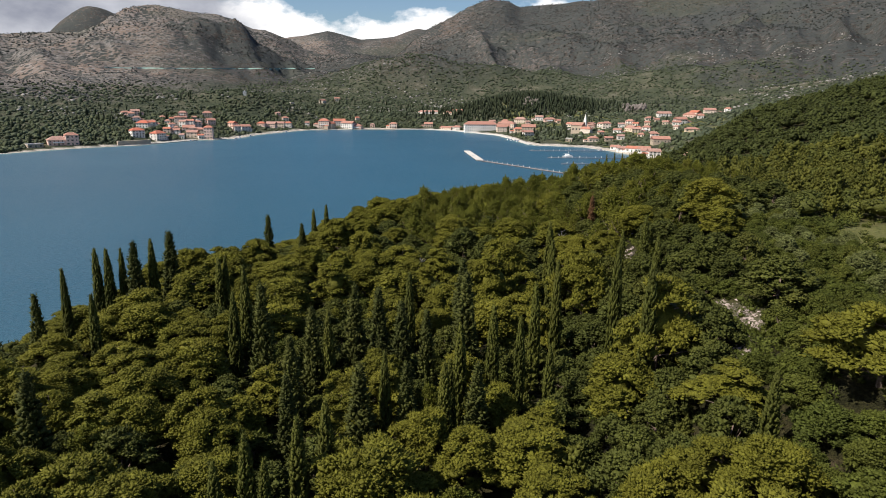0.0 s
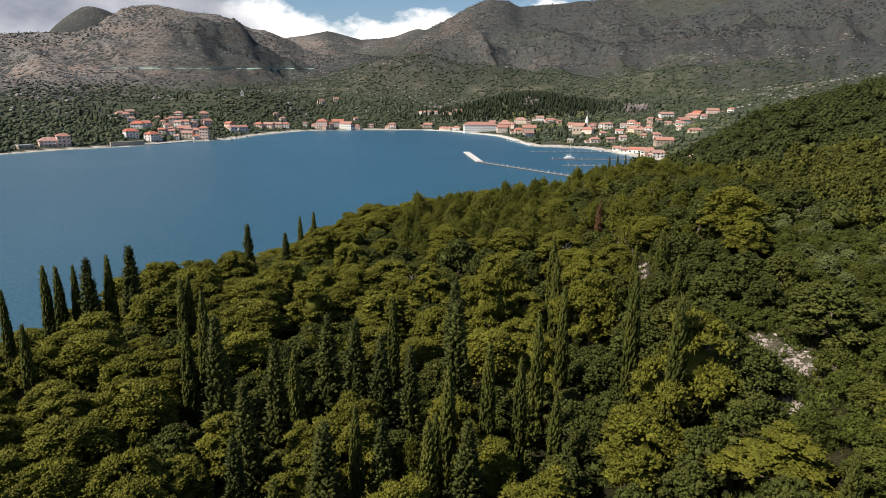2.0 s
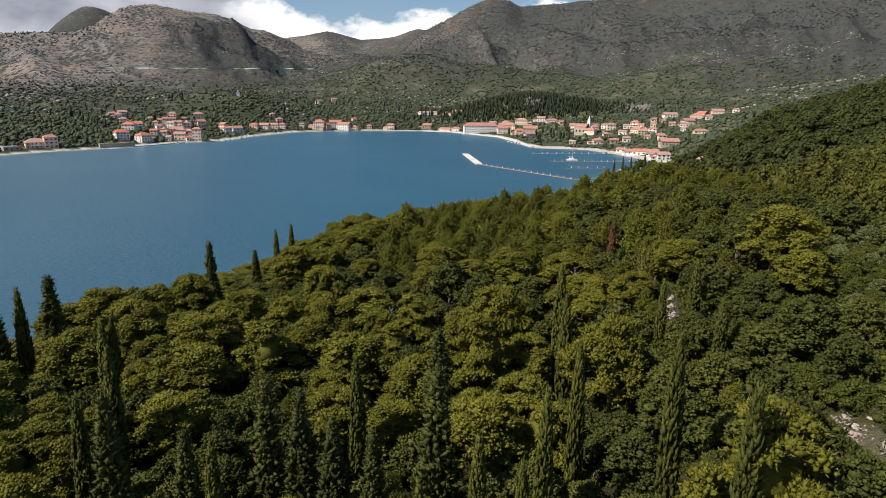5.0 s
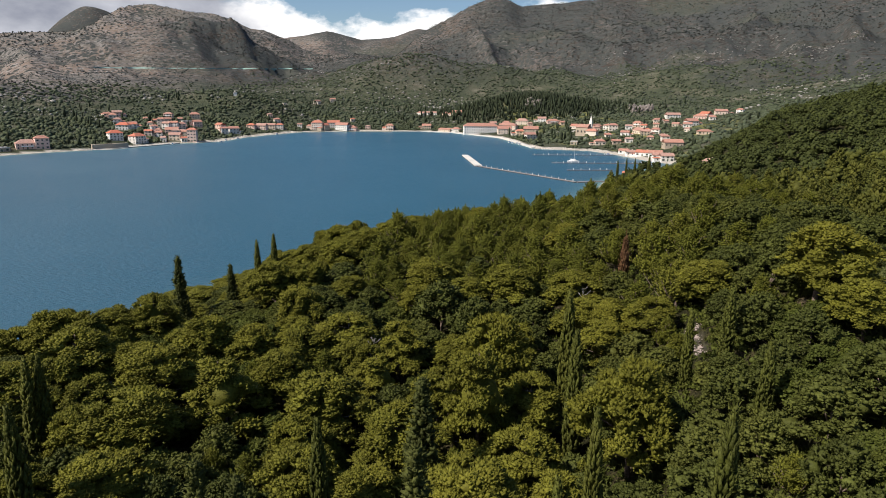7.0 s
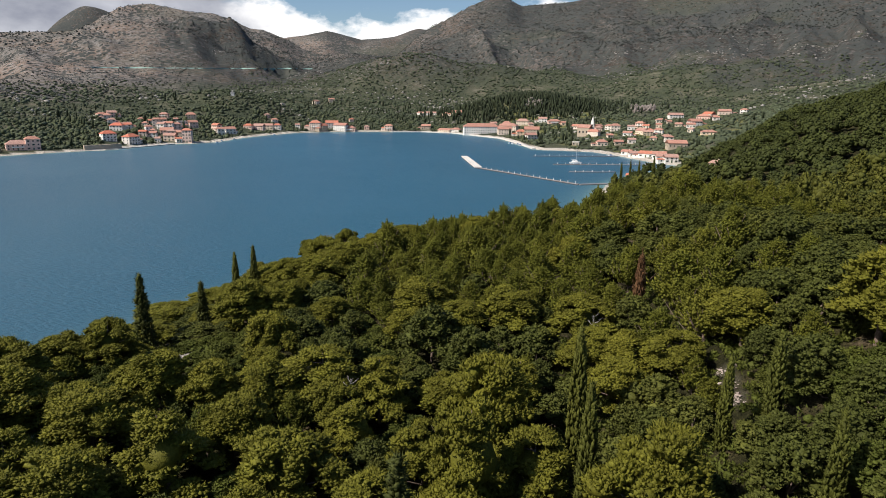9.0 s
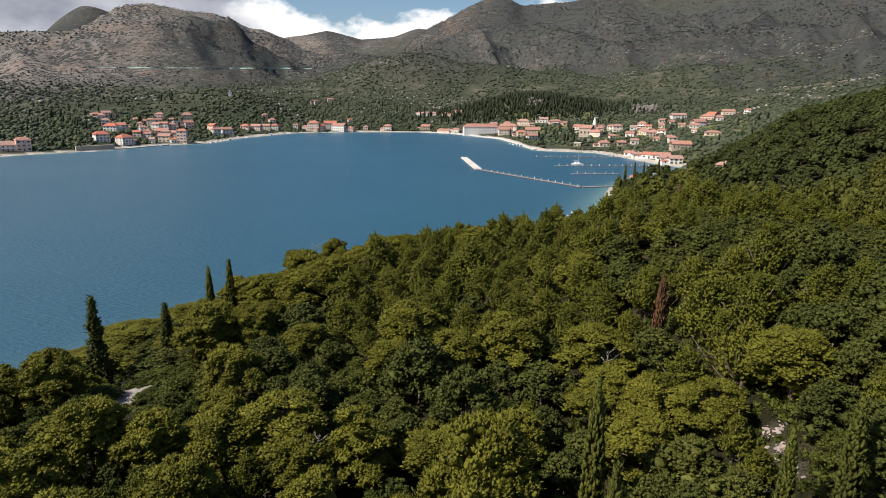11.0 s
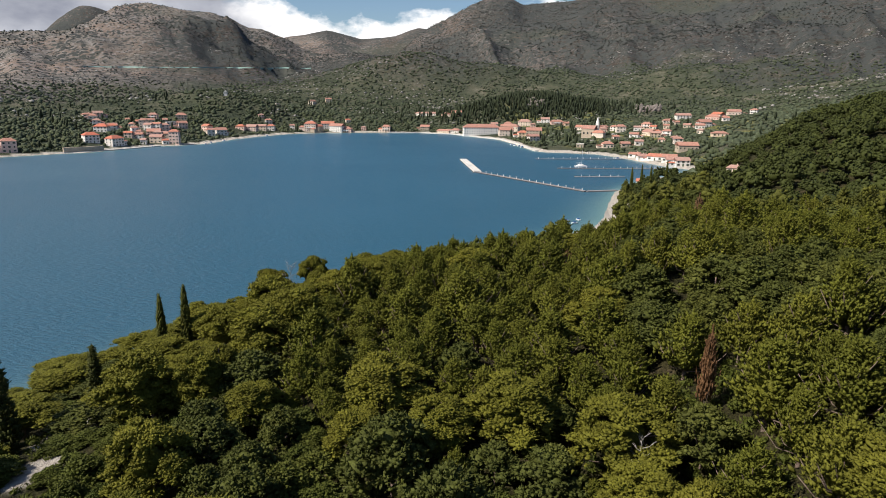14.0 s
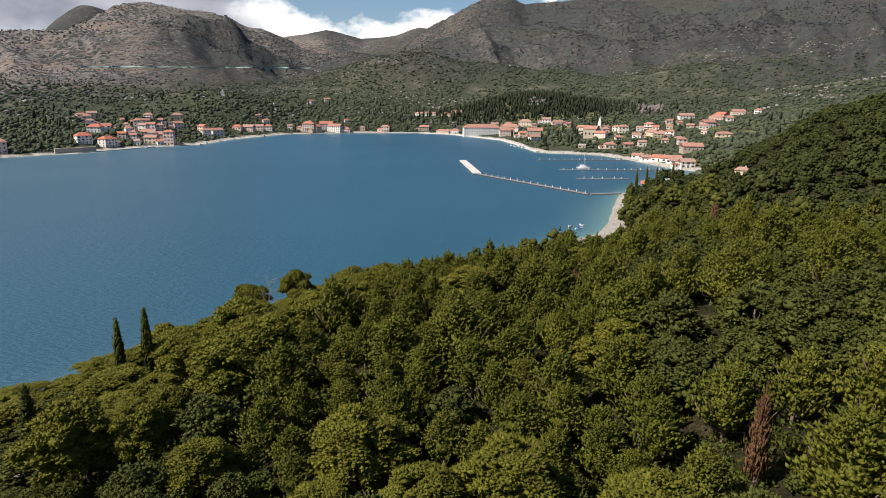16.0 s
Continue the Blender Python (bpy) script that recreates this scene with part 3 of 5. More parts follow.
def pine_meshes(seed, h=9.0, r=3.6, shape="round", fine=1.0, mat=None):
    """A pine of height h: a leaning trunk with limbs, and a crown of tufted pads with gaps between."""
    g, fo = np.random.default_rng(seed), Foliage(seed + 500)
    lean = g.normal(size=2) * 0.05 * h
    limbs = [([(0, 0, -0.6), (lean[0] * 0.2, lean[1] * 0.2, h * 0.3), (lean[0] * 0.6, lean[1] * 0.6, h * 0.62), (lean[0], lean[1], h * 0.93)], [0.24, 0.2, 0.13, 0.04])]
    needles = max(2, int(6 * fine))

    def bough(c, lx, ly, z, reach):
        if reach > r * 0.3:
            base = (lx * 0.8, ly * 0.8, max(z - 0.35 * reach - 0.3, h * 0.15))
            limbs.append(([base, ((base[0] + c[0]) / 2, (base[1] + c[1]) / 2, (base[2] + z) / 2 - 0.05), tuple(c)], [0.085, 0.06, 0.025]))

    if shape == "brush":              # young and shaggy: whorls of rising shoots on a leader
        fo.lump(np.array([*(lean * 0.5), h * 0.45]), np.array([r * 0.42, r * 0.42, h * 0.24]), 2, 0.2)
        n = 84
        for k in range(n):
            u = (k + 0.5) / n
            a = k * 2.39996 + 0.3 * g.normal()
            z = h * (0.20 + 0.70 * u)
            reach = r * (1.02 - 0.88 * u ** 1.25) * (0.62 + 0.5 * g.random())
            lx, ly = lean * z / h
            dirs = np.array([math.cos(a), math.sin(a), 0.0])
            m = 15
            t = np.linspace(0.34, 1.0, m) + 0.04 * g.normal(size=m)
            rise = 0.75 * reach * t ** 1.8 + 0.1 * g.normal(size=m)
            at = np.array([lx, ly, z]) + dirs * (reach * t)[:, None] + np.stack([0.24 * g.normal(size=m), 0.24 * g.normal(size=m), rise + 0.12 * g.normal(size=m)], -1)
            way = dirs * 0.5 + np.array([0, 0, 1.0]) + 0.2 * g.normal(size=(m, 3))
            size = (0.25 - 0.08 * u) * (1.15 - 0.35 * t) * (0.65 + 0.7 * g.random(m))
            fo.plumes(at, way, size * 3.1, size * 0.68, needles, 0.30, 0.13, 0.3)
            if k % 4 == 0:
                bough(at[-1], lx, ly, z, reach)
        top = np.array([[lean[0], lean[1], h * (0.93 + 0.045 * k)] for k in range(3)])
        fo.plumes(top, np.array([[0.1, 0, 1.0]] * 3), np.array([0.9, 0.8, 0.7]), np.array([0.26, 0.2, 0.13]), needles, 0.3, 0.15)
        return limbs_mesh("trunk", limbs, BARK), fo.mesh("crown", mat or PINE)
    pads = []
    turn, skew = g.random() * 6.28, 0.16 + 0.16 * g.random()
    n = {"round": 54, "tiers": 46, "flat": 34}[shape]
    fo.lump(np.array([*(lean * 0.6), h * 0.56]), np.array([r * 0.5, r * 0.5, h * 0.17]), 2, 0.2)
    for k in range(n):
        u = (k + 0.5) / n
        a = k * 2.39996 + g.normal() * 0.3
        if shape == "round":          # a full dome, foliage to half way down
            z = h * (0.32 + 0.61 * u)
            reach = r * math.sqrt(max(1 - (max(u - 0.15, 0) / 0.88) ** 2, 0.015)) * (0.70 + 0.36 * g.random())
            size = r * (0.21 + 0.10 * g.random())
            pads.append((a, reach * 0.93, z, size, size * (0.52 + 0.2 * g.random())))
        elif shape == "tiers":        # flat shelves one above another
            tier = int(u * 8)
            z = h * (0.25 + 0.090 * tier) + 0.15 * g.normal()
            reach = r * (1.05 - 0.105 * tier) * (0.5 + 0.55 * g.random())
            size = r * (0.23 + 0.11 * g.random()) * (1.05 - 0.05 * tier)
            pads.append((a, reach, z, size, size * 0.40))
        else:                         # an umbrella
            z = h * (0.60 + 0.32 * u ** 0.7)
            reach = r * 1.12 * math.sqrt(max(1 - u ** 1.6, 0.03)) * (0.75 + 0.3 * g.random())
            size = r * (0.23 + 0.10 * g.random())
            pads.append((a, reach, z, size, size * 0.45))
    for k, (a, reach, z, size, tall) in enumerate(pads):
        if g.random() < 0.07:
            continue
        reach *= 1 + skew * math.sin(a + turn) + 0.12 * math.sin(3 * a + 2 * turn)
        z += 0.22 * g.normal()
        lx, ly = lean * z / h
        c = np.array([lx + reach * math.cos(a), ly + reach * math.sin(a), z])
        out = np.array([math.cos(a), math.sin(a), 0.0]) * min(1.0, reach / (0.6 * r))
        fo.pad(c, size, tall, out, int(64 * (size / (0.26 * r)) ** 2 * (r / 3.6)), 0.185, needles, 0.85 if shape == "round" else 0.6)
        if k % 3 == 0:
            bough(c, lx, ly, z, reach)
    return limbs_mesh("trunk", limbs, BARK), fo.mesh("crown", mat or PINE)


def cypress_meshes(seed, h=11.0, r=0.75, fine=1.0, wide=False):
    """A column cypress of close upright sprays, or the wider dark sort with open boughs."""
    g, fo = np.random.default_rng(seed), Foliage(seed + 900)
    for k in range(9):
        u = (k + 0.5) / 9
        env = (min(1, 0.62 + 2.2 * u) * (1 - u ** (1.4 if wide else 2.6)) ** 0.9) * r * (0.5 if wide else 0.78)
        fo.lump(np.array([0, 0, h * (0.04 + 0.92 * u)]), np.array([env, env, h * 0.085]), 1, 0.15)
    n = 330 if wide else 300
    u = (np.arange(n) + 0.5) / n
    a = np.arange(n) * 2.39996 + 0.4 * g.normal(size=n)
    env = (np.minimum(1, 0.62 + 2.2 * u) * (1 - u ** (1.4 if wide else 2.6)) ** 0.9 + 0.03) * r
    off = env * (0.55 + 0.55 * g.random(n)) if wide else env * (0.86 + 0.2 * g.random(n))
    ray_ = np.stack([np.cos(a), np.sin(a), 0 * a], -1)
    at = ray_ * off[:, None] + np.stack([0 * a, 0 * a, h * (0.03 + 0.94 * u)], -1)
    if wide:
        at[:, 2] -= 0.25 * off
        fo.plumes(at, ray_ * 0.9 + np.array([0, 0, 0.55]) + 0.3 * g.normal(size=(n, 3)), 0.75 + 0.5 * g.random(n) * (1 - 0.5 * u), 0.15 + 0.13 * g.random(n), max(3, int(9 * fine)), 0.26, 0.2)
    else:
        fo.plumes(at, ray_ * 0.22 + np.array([0, 0, 1.0]) + 0.14 * g.normal(size=(n, 3)), 0.65 + 0.5 * g.random(n), 0.12 + 0.09 * g.random(n), max(2, int(8 * fine)), 0.24, 0.17)
    fo.plumes(np.array([[0, 0, h * 0.975]]), np.array([[0.03, 0, 1.0]]), np.array([h * 0.07]), np.array([0.10]), 6, 0.2, 0.15)
    trunk = limbs_mesh("trunk", [([(0, 0, -0.6), (0, 0, h * 0.3), (0.03, 0, h * 0.9)], [0.2, 0.15, 0.03])], BARK)
    return trunk, fo.mesh("crown", DARK_CYPRESS if wide else CYPRESS)


def broad_meshes(seed, h=6.0, r=3.0, fine=1.0, mat=None, leaf=0.26):
    """A broad-leaved evergreen: forked trunk, uneven rounded crown of leafy bunches."""
    g, fo = np.random.default_rng(seed), Foliage(seed + 1300)
    limbs = [([(0, 0, -0.6), (0.1, 0, h * 0.25), (0.2 * g.normal(), 0.2 * g.normal(), h * 0.6)], [0.17, 0.13, 0.06])]
    n = 30
    for k in range(n):
        u = (k + 0.5) / n
        a = k * 2.39996 + 0.3 * g.normal()
        z = h * (0.16 + 0.74 * u)
        reach = r * math.sqrt(max(1 - (2 * (u - 0.36)) ** 2 * 0.62, 0.03)) * (0.6 + 0.45 * g.random()) * (1 - 0.45 * u)
        size = r * (0.22 + 0.13 * g.random())
        c = np.array([reach * math.cos(a), reach * math.sin(a), z])
        fo.lump(c, np.array([size, size, size * 0.85]) * 0.68, 1, 0.25)
        m = 24
        d = g.normal(size=(m, 3)) + c / (np.linalg.norm(c) + 1e-6) * 0.8
        d[:, 2] = np.abs(d[:, 2]) * 0.9 - 0.15
        d /= np.linalg.norm(d, axis=1)[:, None]
        s_ = (0.12 + 0.12 * g.random(m)) * (r / 3.0) ** 0.5
        fo.plumes(c + d * size * 0.85, d + 0.5 * g.normal(size=(m, 3)), s_ * 2.3, s_ * 0.95, max(4, int(12 * fine)), leaf * 0.85, 0.34, 0.3)
        if k % 5 == 0:
            limbs.append(([(0.05, 0, h * 0.2), tuple(c * (0.5, 0.5, 0.6)), tuple(c)], [0.09, 0.06, 0.02]))
    return limbs_mesh("trunk", limbs, BARK), fo.mesh("crown", mat or OAK)


def snag_mesh(seed, h=5.0):
    """A bare dead tree: pale trunk and branching twigs."""
    g = np.random.default_rng(seed)
    limbs = [([(0, 0, -0.4), (0.2, 0.1, h * 0.4), (0.1, 0.3, h * 0.75), (0.4, 0.2, h)], [0.13, 0.10, 0.06, 0.02])]
    for k in range(16):
        z = h * (0.3 + 0.045 * k)
        a, ln = k * 2.4, h * (0.34 - 0.012 * k) * (0.7 + 0.6 * g.random())
        tip = (0.2 + ln * math.cos(a), 0.15 + ln * math.sin(a), z + ln * (0.4 + 0.4 * g.random()))
        mid = (0.2 + ln * 0.5 * math.cos(a + 0.2), 0.15 + ln * 0.5 * math.sin(a + 0.2), z + ln * 0.2)
        limbs.append(([(0.18, 0.15, z), mid, tip], [0.045, 0.03, 0.012]))
        for s in (-0.6, 0.6):
            end = (mid[0] + ln * 0.4 * math.cos(a + s), mid[1] + ln * 0.4 * math.sin(a + s), mid[2] + ln * 0.35)
            limbs.append(([mid, end], [0.025, 0.01]))
    return limbs_mesh("trunk", limbs, GREY_BARK)


def tree_thing(name, meshes, label, category, group):
    ob = tagged(new(name), label, category, group)
    part("trunk", meshes[0], ob)
    part("crown", meshes[1], ob)
    return ob


NURSERY = {}


def nursery(kind, variant, fine):
    """The first tree of each sort, made once; the others are copies of it."""
    key = (kind, variant, fine)
    if key in NURSERY:
        return NURSERY[key], False
    seed = 11 * variant + 1000 * len(kind) + int(10 * fine)
    if kind == "pine_round":
        made = tree_thing("pine_tree", pine_meshes(seed, 9.0, 3.5, "round", fine), "olive-green pine with a full rounded crown", "pine tree", "pines on the headland")
    elif kind == "pine_tiers":
        made = tree_thing("pine_tree", pine_meshes(seed, 10.0, 3.7, "tiers", fine), "tall pine with flat tiers of olive-green foliage", "pine tree", "pines on the headland")
    elif kind == "pine_flat":
        made = tree_thing("pine_tree", pine_meshes(seed, 9.0, 3.6, "flat", fine), "umbrella-crowned pine at the wood's edge", "pine tree", "pines on the headland")
    elif kind == "pine_young":
        made = tree_thing("young_pine", pine_meshes(seed, 8.5, 2.9, "brush", fine, YOUNG_PINE), "young shaggy pine with rising bright green shoots", "pine tree", "young pines in the close plantation")
    elif kind == "pine_dead":
        made = tree_thing("dead_pine_tree", pine_meshes(seed, 7.5, 1.7, "brush", fine * 0.5, DEAD), "dead pine with brown dry needles", "dead tree", "dead pines in the wood")
    elif kind == "cypress":
        made = tree_thing("cypress_tree", cypress_meshes(seed, 11.0, 0.72, fine), "slender dark green column cypress", "cypress", "column cypresses")
    elif kind == "cypress_wide":
        made = tree_thing("cypress_tree", cypress_meshes(seed, 11.0, 1.6, fine, True), "broad dark cypress with feathery open boughs", "cypress", "broad cypresses")
    elif kind == "oak":
        made = tree_thing("evergreen_oak", broad_meshes(seed, 6.4, 3.1, fine), "dark green evergreen oak with a dense crown", "oak tree", "evergreen oaks on the slope")
    elif kind == "olive":
        made = tree_thing("olive_tree", broad_meshes(seed, 4.5, 2.3, fine, OLIVE), "silvery grey-green olive tree", "olive tree", "olive trees by the meadow")
    else:
        made = tree_thing("shrub", broad_meshes(seed, 3.2, 2.0, fine, SHRUB, 0.22), "low yellow-green shrub of the scrub slope", "shrub", "shrubs on the slope")
    NURSERY[key] = made
    return made, True


def ground_z(x, y):
    return float(height(np.array([float(x)]), np.array([float(y)]))[0])


def plant(kind, variant, fine, x, y, tall, wide, turn, z=None):
    z = ground_z(x, y) if z is None else z
    m = Matrix.LocRotScale((x, y, z - 0.1), Euler((0, 0, turn)), (wide, wide, tall))
    first, fresh = nursery(kind, variant, fine)
    if fresh:
        first.matrix_basis = m
        return first
    ob = copy_thing(first, Matrix())
    ob.matrix_basis = m
    return ob



# places and top heights of the cypresses
SLENDER = [(-72.9, 101.7, 26.7), (-70.8, 101.9, 26.7), (-69.5, 104.0, 26.4), (-64.2, 105.0, 28.0), (-72.9, 93.1, 25.4), (-57.5, 78.4, 26.3), (-49.2, 100.0, 26.4), (-48.5, 101.0, 26.2), (-38.2, 85.3, 29.3), (-21.1, 45.0, 26.4), (-23.6, 44.2, 24.2), (-18.1, 49.3, 25.9), (-16.2, 51.7, 26.5), (-22.4, 74.0, 27.0), (-12.8, 62.5, 26.9), (-6.3, 62.9, 25.8), (-5.9, 64.9, 25.3), (-1.4, 74.5, 28.6)]
SLENDER += [(1.9, 72.6, 27.9), (3.9, 79.6, 30.2), (5.4, 70.3, 25.4), (7.6, 106.3, 30.0), (23.4, 109.5, 34.2), (-14.1, 87.7, 28.7), (22.4, 50.8, 31.5), (-19.4, 44.7, 24.5), (-55.6, 186.0, 21.0), (-59.0, 184.0, 19.8), (23.0, 97.7, 33.2), (19.8, 110.2, 31.4), (7.7, 116.5, 31.2), (-5.1, 68.7, 28.3), (-37.0, 78.6, 27.5), (67.7, 462.2, 12.6), (73.3, 463.2, 14.2), (79.1, 465.8, 13.7), (89.6, 473.6, 15.3), (7.1, 86.5, 31.5), (14.2, 80.7, 36.8), (16.2, 70.0, 36.0)]
BROAD = [(-66.2, 102.7, 28.2), (-63.1, 109.4, 28.7), (-71.4, 84.6, 23.9), (-45.3, 51.1, 27.9), (-24.4, 65.5, 27.1), (-24.5, 73.9, 27.7), (-20.6, 80.8, 28.8), (-16.9, 79.2, 29.0), (-13.5, 77.2, 27.9), (-10.2, 77.3, 26.8), (-15.0, 60.1, 26.5), (-10.4, 62.5, 25.8), (-6.8, 94.8, 29.3), (-2.8, 63.3, 25.8), (-22.6, 59.0, 25.3), (-31.0, 73.9, 30.4), (-60.2, 150.8, 24.3), (-54.9, 160.8, 20.3), (-5.3, 81.0, 31.0)]





rng = np.random.default_rng(42)
taken = []
for rows_, kind in ((SLENDER, "cypress"), (BROAD, "cypress_wide")):
    for k, (x, y, top) in enumerate(rows_):
        tall = min(max(top + (2.0 if y > 400 else 0.0) - ground_z(x, y), 8.5), 17.0)
        wide = (0.85 + 0.3 * rng.random()) * (tall / 12) ** 0.5
        plant(kind, k % 3, 0.7, x, y, tall / 11.0, wide, rng.random() * 6.28)
        taken.append((x, y, 1.6 if kind == "cypress" else (3.2 if x < -50 and y > 140 else 2.2)))

# single trees that stand out
for kind, v, x, y, top, wide in (("pine_tiers", 0, 18, 73, 34.5, 1.25), ("pine_round", 1, 12.5, 100.6, 29.2, 1.25), ("pine_tiers", 1, -2.4, 106, 32.5, 1.1), ("pine_round", 0, 12, 67, 26.0, 1.15),
                              ("pine_round", 2, -39.4, 72.4, 23, 1.2), ("pine_round", 1, -41, 64, 22.6, 1.1), ("pine_tiers", 2, 22, 58.8, 27.3, 1.1), ("pine_flat", 0, -44, 220, 18.0, 0.85),
                              ("pine_flat", 1, -53, 217, 15.5, 0.95), ("pine_round", 2, -1, 115.8, 32.5, 1.25), ("oak", 0, -10, 138, 25, 1.5), ("oak", 1, -4, 131, 25, 1.4),
                              ("pine_dead", 0, 18.6, 144.5, 32.4, 0.5), ("pine_dead", 1, 10, 196, 27, 1.1), ("pine_dead", 0, 47, 252, 29.4, 1.0)):
    base = {"pine_tiers": 10, "pine_round": 9, "pine_flat": 9, "oak": 6.4, "pine_dead": 7.5}[kind]
    tall = min(max(top - ground_z(x, y), 5.5), 13.5)
    plant(kind, v, 0.5, x, y, tall / base, wide, rng.random() * 6.28)
    taken.append((x, y, (3.3 if kind == "pine_tiers" else 2.6) * wide))

# bare snags
snag_a, snag_b = snag_mesh(3, 6.0), snag_mesh(8, 5.0)
snag_c = snag_mesh(5, 10.5)
for x, y, me, turn in ((-18, 121.4, snag_a, 0.4), (11.3, 136.2, snag_a, 2.0), (-48.5, 214, snag_c, 1.1), (-45, 108, snag_b, 5.0), (-22, 109, snag_b, 2.6)):
    ob = tagged(new("dead_tree", me), "bare grey dead tree with broken twigs", "dead tree", "bare dead trees")
    ob.matrix_basis = Matrix.LocRotScale((x, y, ground_z(x, y) + 1.2), Euler((0.15, 0.1, turn)), (0.8, 0.8, 1.15))
    ob.location.z -= 1.4

CLEAR = [(41, 79, 2.0), (64, 114, 6.0), (70, 124, 5.5), (57, 103, 3.0), (-47, 137, 2.0), (-44, 134, 1.6), (-47.5, 146, 1.5)] + [(a - 0.1, b - 0.4, c * 0.8 + 0.2) for a, b, c in SCREE] + [(a + 0.6, b - 0.6, c + 1.3) for a, b, c in TRACK] + [(a + 2.0, b - 4.0, 1.4) for a, b, c in TRACK]


GRID = {}
for t_ in taken:
    GRID.setdefault((int(t_[0] // 6), int(t_[1] // 6)), []).append(t_)


def room(x, y, r):
    i, j = int(x // 6), int(y // 6)
    for p in (i - 1, i, i + 1):
        for q in (j - 1, j, j + 1):
            for a, b, c in GRID.get((p, q), ()):
                if (a - x) ** 2 + (b - y) ** 2 < (r + c) ** 2:
                    return False
    return all((a - x) ** 2 + (b - y) ** 2 > (0.6 * r + c) ** 2 for a, b, c in CLEAR)


def sort_at(x, y):
    """What grows where on the headland."""
    u, patch = rng.random(), float(vnoise(np.array([x / 16.0]), np.array([y / 16.0]), 3)[0])
    if x > 36 and 55 < y < 130:
        return "shrub" if u < 0.8 else "olive"
    if x > 24 and y < 135:
        if y < 102:
            return "shrub" if u < 0.72 else ("oak" if u < 0.94 else ("olive" if x > 40 else "pine_round"))
        return "oak" if u < 0.62 else ("shrub" if u < 0.82 else ("olive" if x > 44 else "pine_round"))
    if x > 16 and 128 < y < 215:
        return "oak" if patch > 0.60 or u < 0.14 else "pine_young"
    if -57 < x < -34 and 124 < y < 152 or -66 < x < -58 and 160 < y < 170:
        return "shrub"
    if x > 30 and y < 420:
        return "oak" if patch > 0.56 or u < 0.22 else ("pine_tiers" if u < 0.42 else ("pine_young" if u < 0.80 else "pine_round"))
    if x > 5 and 50 < y < 128:
        return "oak" if patch > 0.45 or u < 0.30 else ("pine_tiers" if u < 0.55 else ("pine_round" if u < 0.85 else "shrub"))
    if y < 62 and -35 < x < 6:
        return "shrub" if u < 0.18 else ("oak" if u < 0.26 else "pine_round")
    if y < 128:
        return "pine_round" if u < 0.62 else ("pine_tiers" if u < 0.80 else ("oak" if u < 0.92 else "shrub"))
    if x < -25:
        return "pine_round" if u < 0.72 else ("pine_flat" if u < 0.84 else "oak")
    if y < 142 and x < 6:
        return "oak" if u < 0.62 else ("pine_round" if u < 0.84 else "shrub")
    if y < 150 and x < 3:
        return "pine_round" if u < 0.58 else ("shrub" if u < 0.85 else "oak")
    if y < 148:
        return "oak" if patch > 0.42 else ("pine_round" if u < 0.6 else "pine_young")
    return "pine_young" if u < 0.84 else ("oak" if u < 0.92 else "pine_round")


SPACE = {"pine_round": 3.05, "pine_tiers": 3.0, "pine_flat": 2.9, "pine_young": 2.2, "oak": 2.15, "shrub": 1.45, "olive": 2.0}
FAMILY = {"pine_round": "pine", "pine_tiers": "pine", "pine_flat": "pine"}
counted, later = {}, []
TRIES, tries = 30000, 0
ty = 34 + 236 * rng.random(TRIES)
tx = (30 + 0.62 * ty) * (-1 + 1.95 * rng.random(TRIES))
td, tz = inland(tx, ty), height(tx, ty)
for x, y, d, z in zip(tx.tolist(), ty.tolist(), td.tolist(), tz.tolist()):
    if d < (3.0 if y < 200 else 7.0):
        continue
    kind = sort_at(x, y)
    s = 0.72 + 0.55 * rng.random() ** 1.3
    tries += 1
    if x > 36 and 55 < y < 130:
        s *= 0.72
    if tries > 17000 and kind != "shrub":      # smaller ones in what gaps are left
        kind = ("oak" if rng.random() < 0.5 else "pine_young") if x < 30 or y > 130 else "shrub"
        s *= 0.62
    open_stand = x > 14 and 130 < y < 190
    if open_stand and tries > 17000:      # low growth only between the tall pines
        kind = "shrub"
    if not room(x, y, SPACE[kind] * s * (1.06 if open_stand else 1.0)):
        continue
    GRID.setdefault((int(x // 6), int(y // 6)), []).append((x, y, SPACE[kind] * s))
    close = -78 - 0.1 * y < x < 40 + 0.12 * y and y < 245
    family = FAMILY.get(kind, kind)
    if counted.get(family, 0) > 275 or not close:
        later.append((kind, x, y, s))
        continue
    counted[family] = counted.get(family, 0) + 1
    grown = 1.06 if x > 16 and 128 < y < 215 and kind == "pine_young" else 1.0
    if x > -36 and y > 176 and kind == "pine_young":
        grown = 1.2
    if x < -62 and y < 128:
        grown = 0.66
    if x < -30 and y > 140:            # wind-cut along the shore, taller behind
        grown = 0.55 + 0.56 * min(max((d - 8) / 24, 0), 1)
        if x < -44 and y < 188:
            grown = min(grown, 0.62)
    plant(kind, int(rng.integers(3)), 0.5, x, y, grown * s ** 0.7 * (0.76 + 0.24 * rng.random()), s * 1.14, rng.random() * 6.28, z)


